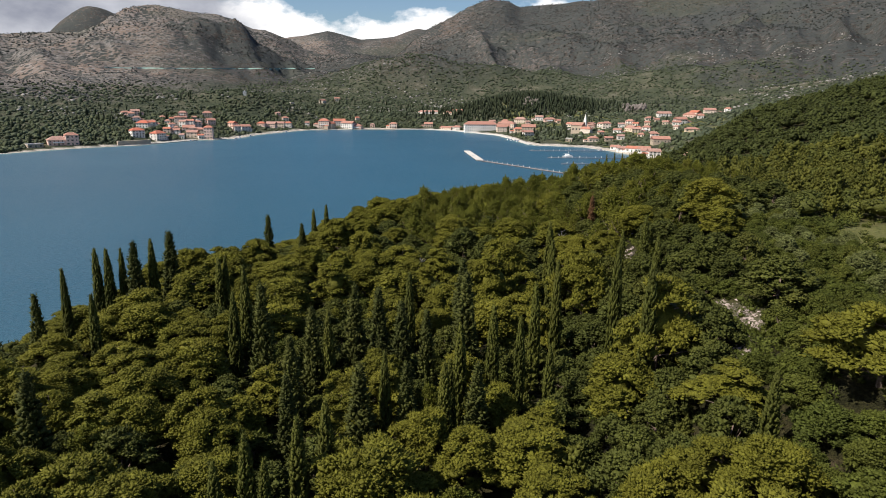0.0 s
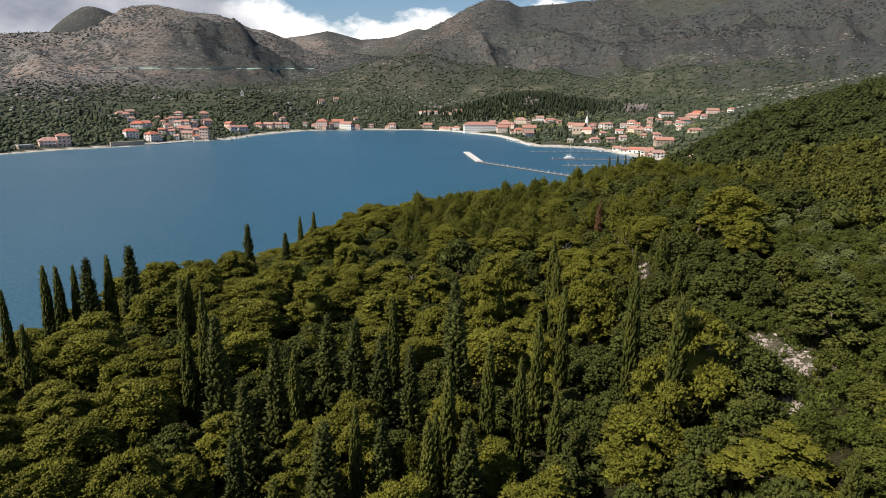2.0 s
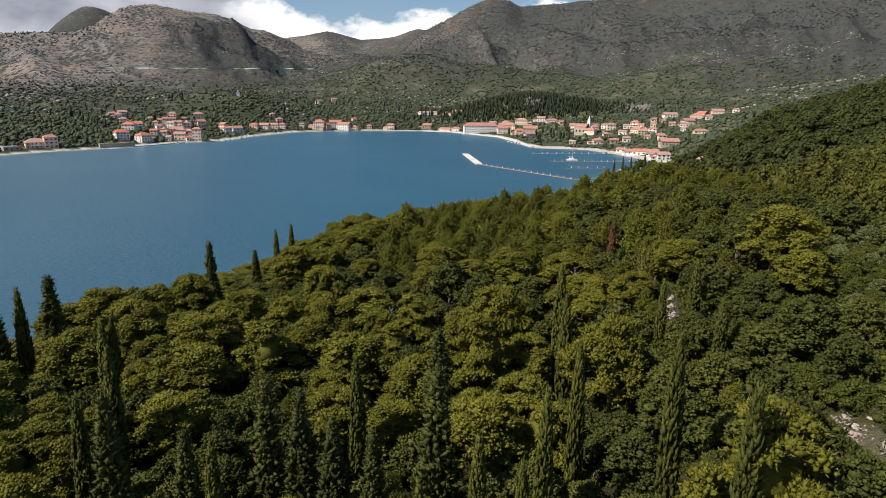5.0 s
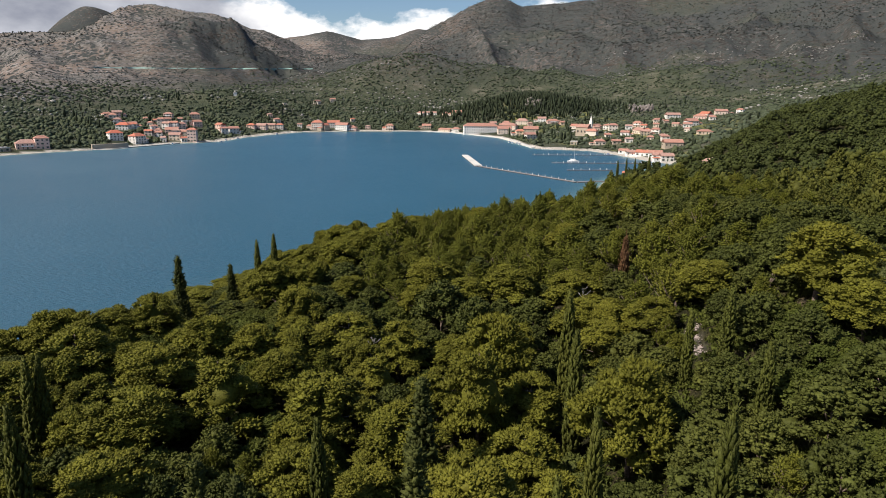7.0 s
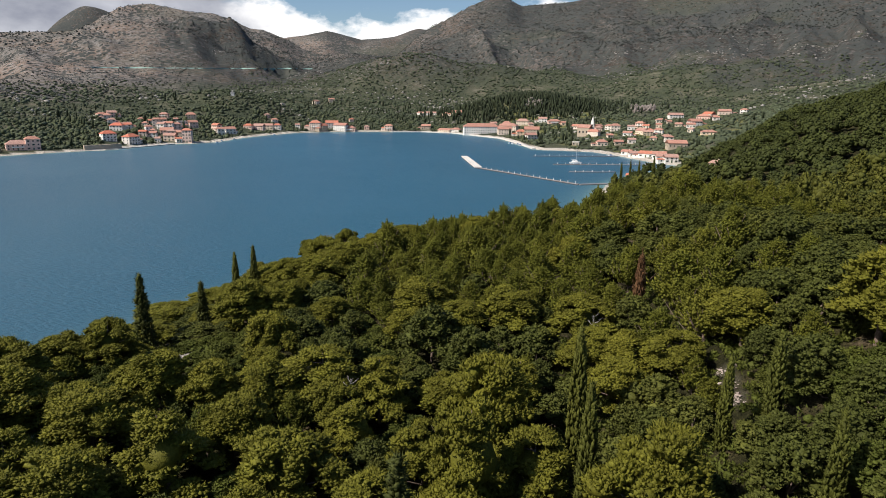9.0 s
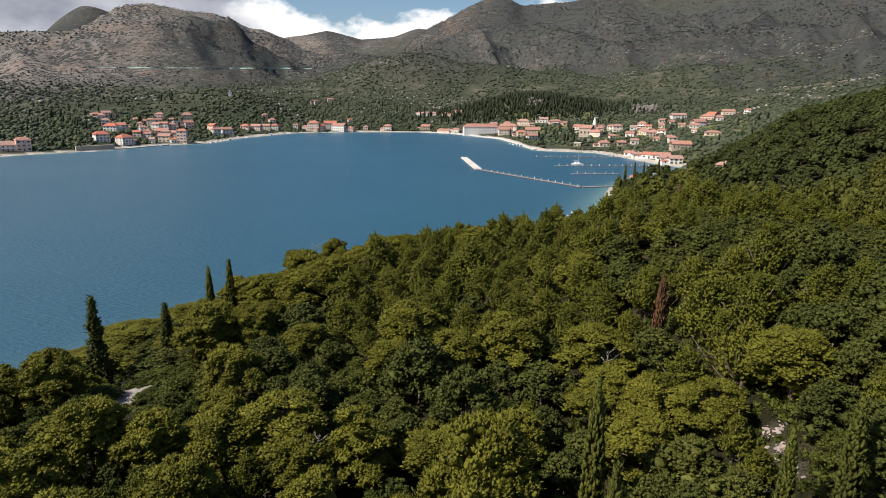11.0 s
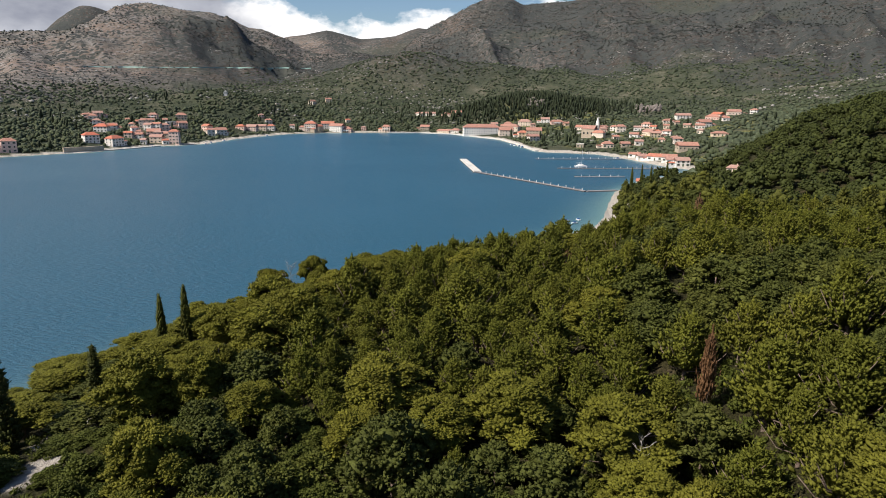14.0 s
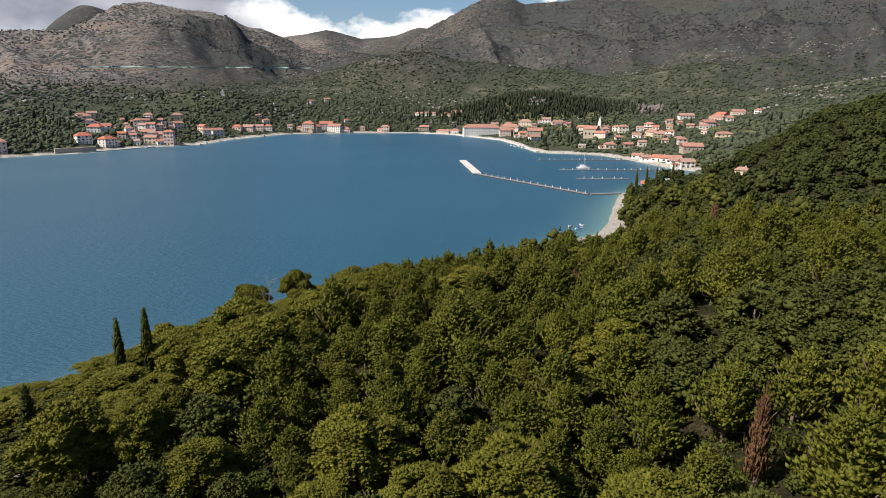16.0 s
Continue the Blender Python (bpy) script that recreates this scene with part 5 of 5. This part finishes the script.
part("chapel", mesh_from("chapel", *box(13, 8, 9, -3, 13, -4), WALL), church)
put("chapel_roof", mesh_from("chapel_roof", *roof_shape(13, 8, 2.6, 2.5), ROOF), church, 13, -4, 6.2)
part("tower", mesh_from("tower", *box(3.4, 3.4, 19, -3, 7, 6), WALL_WHITE), church)
sv = [(7 + a * 1.8, 6 + b * 1.8, 16) for a, b in ((-1, -1), (1, -1), (1, 1), (-1, 1))] + [(7, 6, 24)]
part("spire", mesh_from("spire", sv, [(0, 1, 4), (1, 2, 4), (2, 3, 4), (3, 0, 4), (3, 2, 1, 0)], WALL_WHITE), church)
for k in range(3):
    put("window", ARCH, church, -4.5 + 4.5 * k, -5.0, 4.0)
put("window", ARCH, church, 7, 4.3, 11.5)
HOUSES.append((cx, cy, 17))

# the hill chapel
hill_chapel = tagged(new("chapel"), "small white chapel on a wooded knoll", "chapel")
hill_chapel.matrix_basis = Matrix.LocRotScale((-447, 1049, ground_z(-447, 1049)), Euler((0, 0, radians(20))), None)
part("wall", mesh_from("wall", *box(5.5, 7, 7, -3), WALL_WHITE), hill_chapel)
put("roof", mesh_from("roof", *roof_shape(7, 5.5, 1.8, 0.0), WALL_WHITE), hill_chapel, 0, 0, 4.2, math.pi / 2)
part("bellcote", mesh_from("bellcote", *box(1.4, 0.8, 4.0, 3.5, 0, -3.2), WALL_WHITE), hill_chapel)


def strip(name, points, width, z0, z1, mat, label, category):
    """A wall or ledge along a line of points."""
    v, f = [], []
    for k, p in enumerate(points):
        a, b = Vector(points[max(k - 1, 0)][:2]), Vector(points[min(k + 1, len(points) - 1)][:2])
        side = Vector((-(b - a).y, (b - a).x)).normalized() * width / 2
        base = p[2] if len(p) > 2 else 0.0
        for s, z in ((-1, z0), (1, z0), (1, z1), (-1, z1)):
            v.append((p[0] + s * side.x, p[1] + s * side.y, base + z))
    for k in range(len(points) - 1):
        for s in range(4):
            q = (s + 1) % 4
            f.append((k * 4 + s, k * 4 + q, k * 4 + 4 + q, k * 4 + 4 + s))
    f += [(3, 2, 1, 0), tuple(range(len(v) - 4, len(v)))]
    return tagged(new(name, mesh_from(name, v, f, mat)), label, category, kind="structure")


strip("retaining_wall", [(-404, 620, 0), (-393, 634, 0), (-386, 650, 0)], 3.0, -1, 5.0, WALL_STONE, "tall tan stone wall above the shore", "wall")
strip("quay", [(22, 739, 0), (13, 783, 0), (3, 833, 0), (-17, 910, 0), (-43, 946, 0), (-92, 1017, 0), (-140, 1035, 0), (-186, 1021, 0)], 4.0, -2, 1.2, CONCRETE, "pale stone quay in front of the town", "quay")
strip("jetty", [(-424, 592, 0), (-407, 616, 0), (-389, 634, 0), (-378, 668, 0), (-366, 714, 0)], 2.5, -2, 0.9, CONCRETE, "narrow stone waterside walk", "quay")

# the coast road cut into the mountain side: a pale band along the slope
stretches, last_r = [[]], None
r = np.arange(1000, 2700, 4.0)
for bearing in np.arange(-34.5, -17.4, 0.2):
    a = math.radians(bearing)
    z = height(r * math.sin(a), 50 + r * math.cos(a))
    rise = (z - 53.5) / r
    above = np.where(rise > 0.0353 + (bearing + 27.4) * 0.00032)[0]
    if not len(above):
        continue
    k = above[0]
    if last_r is not None and abs(r[k] - last_r) > 140:
        stretches.append([])
    last_r = r[k]
    stretches[-1].append(((r[k] - 3) * math.sin(a), 50 + (r[k] - 3) * math.cos(a), float(z[k])))
for points in stretches:
    if len(points) < 4:
        continue
    smoothed = [tuple(sum(points[min(max(k + j, 0), len(points) - 1)][c] for j in (-1, 0, 1)) / 3 for c in range(3)) for k in range(len(points))]
    v, f = [], []
    for x, y, z in smoothed:
        away = Vector((x, y - 50, 0)).normalized()
        v += [(x + away.x * g, y + away.y * g, z + up) for g, up in ((-1, -2.0), (1.5, 1.3), (7, 1.3), (7, -8.0))]
    for k in range(len(smoothed) - 1):
        for s in range(4):
            q = (s + 1) % 4
            f.append((k * 4 + s, k * 4 + 4 + s, k * 4 + 4 + q, k * 4 + q))
    f += [(0, 1, 2, 3), tuple(range(len(v) - 1, len(v) - 5, -1))]
    tagged(new("mountain_road", mesh_from("mountain_road", v, f, ASPHALT)), "pale coast road on its bank along the bare slope", "road", kind="structure")



# ------------------------------------------------------------------ woods and bushes of the far country
def clumps(name, px, py, size, tall, mat, label, category, lumps=1, sink=0.25, level=1):
    """Many small uneven crowns in one object."""
    v0, f0 = BALLS[level]
    pz = height(px, py)
    vs, fs, count = [], [], 0
    for k in range(lumps):
        n = len(px)
        jitter = 1 + 0.38 * (rng.random((n, len(v0), 1)) * 2 - 1)
        off = np.zeros((n, 3)) if k == 0 else rng.normal(size=(n, 3)) * np.stack([size * 0.6, size * 0.6, size * tall * 0.3], -1)
        s = size * (1.0 if k == 0 else 0.62)
        pts = v0[None] * jitter * np.stack([s, s, s * tall], -1)[:, None] + np.stack([px, py, pz + s * tall * (1 - sink)], -1)[:, None] + off[:, None]
        vs.append(pts.reshape(-1, 3))
        fs.append((f0[None] + (np.arange(n) * len(v0))[:, None, None] + count).reshape(-1, 3))
        count += n * len(v0)
    return tagged(new(name, mesh_from(name, np.concatenate(vs), np.concatenate(fs), mat, True)), label, category, kind="stuff")


def sample(n, r0, r1, b0, b1, keep):
    """Points spread evenly over the view of the far country."""
    r = r0 + (r1 - r0) * rng.random(n) ** 0.8
    a = np.radians(b0 + (b1 - b0) * rng.random(n))
    x, y = r * np.sin(a), 50 + r * np.cos(a)
    d = inland(x, y)
    ok = (d > 9) & (y > 520) & keep(x, y, d)
    x, y = x[ok], y[ok]
    free = np.ones(len(x), bool)
    for hx, hy, hr in HOUSES:
        free &= (x - hx) ** 2 + (y - hy) ** 2 > (hr + 2.0) ** 2
        # nothing tall right before a front
        free &= (np.abs(x - hx * 0.985) > hr * 0.9) | (np.abs(y - hy + hr + 5) > 7)
    return x[free], y[free]


x, y = sample(76000, 470, 1750, -46, 32, lambda x, y, d: (rng.random(len(x)) < np.clip(1.3 - d / np.interp(np.degrees(np.arctan2(x, y - 50)), [-45, -26, -15, 0, 30], [300, 380, 640, 760, 640]) + 0.9 * (fbm(x / 90, y / 90, 3, 12) - 0.5), 0, 1)) & (fbm(x / 34, y / 34, 2, 14) > 0.30 + 0.07 * (d < 240) * (x > -20)))
gx_, gy_ = 140 + 85 * rng.random(260), 640 + 130 * rng.random(260)
apart = np.array([all((a - p) ** 2 + (b - q) ** 2 > (c + 3) ** 2 for p, q, c in HOUSES) for a, b in zip(gx_, gy_)])
x, y = np.concatenate([x, gx_[apart]]), np.concatenate([y, gy_[apart]])
clumps("distant_woods", x, y, 1.1 + 2.3 * rng.random(len(x)) ** 2.2, 0.50 + 0.4 * rng.random(len(x)) ** 2, HAZY_LEAF, "dense green woods and gardens behind the town", "wood", 1, 0.45)
x, y = sample(15000, 540, 1150, -46, 24, lambda x, y, d: (d < 95 + 60 * (x < -300)) & (fbm(x / 38, y / 38, 3, 88) > np.where(x < -380, 0.40, 0.52)))
clumps("garden_trees", x, y, 1.2 + 1.5 * rng.random(len(x)) ** 2, 0.8 + 0.4 * rng.random(len(x)), SHORE_LEAF, "dark green garden trees between the houses", "wood", 4, 0.25)
x, y = sample(33000, 1000, 2900, -46, 34, lambda x, y, d: (d > 250) & (rng.random(len(x)) < 0.25 + 1.0 * fbm(x / 120, y / 120, 4, 15)))
clumps("hillside_bushes", x, y, 0.75 + 1.25 * rng.random(len(x)) ** 2 + 1.0 * (np.hypot(x, y) > 1900), 0.7, HAZY_HILL_LEAF, "countless dark bushes on the stony slopes", "scrub", 1)
x, y = sample(1600, 560, 1400, -44, 30, lambda x, y, d: (d < 260) & (vnoise(x / 60, y / 60, 18) > 0.60))
kx, ky = 14 + 76 * rng.normal(size=1700), 1172 + 40 * rng.normal(size=1700)
cx_, cy_ = np.concatenate([x, kx[ky > 1090]]), np.concatenate([y, ky[ky > 1090]])
clumps("distant_cypresses", cx_, cy_, 1.0 + 0.7 * rng.random(len(cx_)), 3.6, FAR_CYPRESS, "slim dark cypresses among the houses", "cypress", 1, 0.1)
x, y = sample(16000, 640, 1900, -46, 30, lambda x, y, d: (d > 50) & ((x < 120) | (y > 1050)) & (fbm(x / 110, y / 70, 3, 40) > 0.60))
clumps("pale_crags", x, y, 0.7 + 2.4 * rng.random(len(x)) ** 3, 0.6, CRAG, "pale limestone crags breaking through the scrub", "rock", 1, 0.5)

# broken cliffs on the two knolls
cx_ = np.concatenate([190 + 37 * rng.random(90), 18 + 28 * rng.random(60)])
cy_ = np.concatenate([1120 + 56 * rng.random(90), 1148 + 17 * rng.random(60)])
clumps("cliffs", cx_, cy_, 1.3 + 2.2 * rng.random(150) ** 2, 1.5, CLIFF, "broken grey limestone cliffs above the houses", "cliff", 2, 0.5)



# ------------------------------------------------------------------ marina, boats, rocks and the beach
def along(p, q, w, h, z0, mat, name, parent):
    """A straight block from p to q under a thing that stands at the origin of its own axes."""
    a, b = Vector(p), Vector(q)
    v, f = box((b - a).length, w, h, z0)
    me = mesh_from(name, v, f, mat)
    ob = part(name, me, parent)
    m = (a + b) / 2
    ob.matrix_basis = Matrix.LocRotScale((m.x, m.y, 0), Euler((0, 0, math.atan2(b.y - a.y, b.x - a.x))), None)
    return ob


POST = mesh_from("post", *joined(box(0.4, 0.4, 1.0), box(0.55, 0.55, 0.2, 1.0)), WHITE)
breakwater = tagged(new("breakwater"), "pale concrete floating breakwater with a bent head", "breakwater")
along((-44, 635), (-26, 543.5), 5.6, 1.5, -0.5, CONCRETE, "head", breakwater)
along((-44, 635), (-26, 543.5), 6.2, 0.7, -0.5, DARK_RUBBER, "fender", breakwater)
along((-26, 543.5), (42, 459), 2.8, 1.0, -0.4, DECK, "deck", breakwater)
along((-26, 543.5), (42, 459), 3.6, 0.75, -0.4, DARK_RUBBER, "fender", breakwater)
along((42, 459), (60, 466), 3.2, 1.0, -0.4, DECK, "gangway", breakwater)
for k in range(16):
    u = (k + 0.5) / 16
    put("post", POST, breakwater, -26 + 68 * u, 543.5 - 84.5 * u, 0.6)
for p, q in (((18.5, 656), (98, 671)), ((33, 583), (124, 596)), ((41.5, 530), (76, 536))):
    dock = tagged(new("pontoon"), "grey floating pontoon with white mooring posts", "pontoon", "marina pontoons")
    along(p, q, 1.7, 0.75, -0.3, DECK, "deck", dock)
    along(p, q, 2.1, 0.4, -0.3, DARK_RUBBER, "float", dock)
    n = int((Vector(q) - Vector(p)).length / 6.5)
    for k in range(n):
        u = (k + 0.3 + 0.4 * rng.random()) / n
        put("post", POST, dock, p[0] + (q[0] - p[0]) * u, p[1] + (q[1] - p[1]) * u, 0.45)


def hull_shape(length, beam, depth):
    """A boat's hull: pointed bow along +x, square stern, open bottom below water."""
    v, f = [], []
    n = 9
    for k in range(n):
        u = k / (n - 1)
        half = beam / 2 * (1 - max(0, (u - 0.45) / 0.55) ** 2.2) * (0.86 + 0.14 * min(u * 4, 1))
        x = (u - 0.5) * length
        v += [(x, -half, depth * (1 + 0.22 * u * u)), (x, -half * 0.75, 0), (x, 0, -0.35 * depth), (x, half * 0.75, 0), (x, half, depth * (1 + 0.22 * u * u))]
    for k in range(n - 1):
        for s in range(4):
            f.append((k * 5 + s, k * 5 + s + 1, k * 5 + 6 + s, k * 5 + 5 + s))
        f.append((k * 5 + 4, k * 5, k * 5 + 5, k * 5 + 9))
    f.append((4, 3, 2, 1, 0))
    return v, f


yacht = tagged(new("catamaran"), "white sailing catamaran moored at a pontoon", "sailboat")
yacht.matrix_basis = Matrix.LocRotScale((52, 596, 0.1), Euler((0, 0, radians(8))), (0.78, 0.78, 0.78))
HULL = mesh_from("hull", *hull_shape(12, 1.6, 1.3), WHITE)
for s in (-2.4, 2.4):
    put("hull", HULL, yacht, 0, s, 0)
part("cabin", mesh_from("cabin", *joined(box(8.5, 6.0, 0.7, 1.0), box(5.0, 4.2, 1.3, 1.7, -0.4), box(4.2, 4.3, 0.5, 2.1, -0.4)), WHITE), yacht)
part("mast", mesh_from("mast", *joined(box(0.2, 0.2, 15.0, 1.7, 0.8), box(5.5, 0.2, 0.35, 4.0, -2.0)), METAL), yacht)
BOAT_HULL = mesh_from("hull", *hull_shape(5.0, 1.9, 0.7), WHITE)
BOAT_SEAT = mesh_from("cabin", *joined(box(1.6, 1.3, 0.9, 0.6, -0.3), box(1.8, 1.5, 0.1, 1.5, -0.3)), CANVAS)
for x, y, t in ((27, 361, 0.4), (24, 366, 1.2), (29, 369, 2.1), (5, 803, 0.3), (-1, 812, 2.2), (-4, 823, 1.0), (8, 790, 0.8), (-330, 742, 0.4), (-338, 770, 1.7), (-336, 800, 0.5), (-366, 700, 2.0), (-326, 905, 1.0), (92, 672, 0.2)):
    boat = tagged(new("motor_boat"), "small white motor boat with a blue cover", "boat", "small moored boats")
    size = 0.62 if y < 400 else 1.0
    boat.matrix_basis = Matrix.LocRotScale((x, y, 0.05), Euler((0, 0, t)), (size, size, size))
    part("hull", BOAT_HULL, boat)
    part("cabin", BOAT_SEAT, boat)


def rock_mesh(seed):
    """A broken slab of limestone with ledges."""
    g = np.random.default_rng(seed)
    v, f = BALLS[2]
    v = v.copy()
    for _ in range(9):
        d = g.normal(size=3)
        d /= np.linalg.norm(d)
        cut = 0.55 + 0.3 * g.random()
        over = np.maximum(v @ d - cut, 0)
        v -= over[:, None] * d
    v[:, 2] = np.round(v[:, 2] * 3.2) / 3.2 * 0.7 + v[:, 2] * 0.3
    return mesh_from("rock", v * (1 + 0.06 * g.normal(size=(len(v), 1))), f, LIMESTONE)


ROCKS = [rock_mesh(k) for k in range(5)]
stones = []
for cx_, cy_, cr_ in SCREE:
    n_ = int(26 * cr_ ** 1.5) + 6
    stones += [(cx_ + 0.45 * cr_ * rng.normal(), cy_ + 0.5 * cr_ * rng.normal(), 0.10 + 0.26 * rng.random() ** 2.2) for _ in range(n_)]
def stone_pose(x, y, s):
    return Matrix.LocRotScale((x, y, ground_z(x, y) + 0.12 * s), Euler((0.25 * rng.normal(), 0.3 + 0.2 * rng.normal(), rng.random() * 6.28)), (s * 1.25, s * 0.7, s * 0.36))


stones.sort(key=lambda p: -p[2])
for x, y, s in stones[:240]:
    ob = tagged(new("limestone_rock", ROCKS[int(rng.integers(5))]), "pale weathered limestone slab among the scrub", "rock", "limestone outcrop")
    ob.matrix_basis = stone_pose(x, y, s)
rv, rf, count_ = [], [], 0
for x, y, s in stones[240:]:
    me, m = ROCKS[int(rng.integers(5))], stone_pose(x, y, s)
    rv += [tuple(m @ p.co) for p in me.vertices]
    rf += [tuple(i + count_ for i in q.vertices) for q in me.polygons]
    count_ += len(me.vertices)
tagged(new("rubble", mesh_from("rubble", rv, rf, LIMESTONE)), "small pale limestone rubble on the bare slope", "rubble", kind="stuff")

# a small white building by the cape, and cypresses beside it
house(79, 492, 6.0, 3.6, -15, WALL_WHITE, "gable", "small white building among the trees by the cape", name="beach_house", category="house")
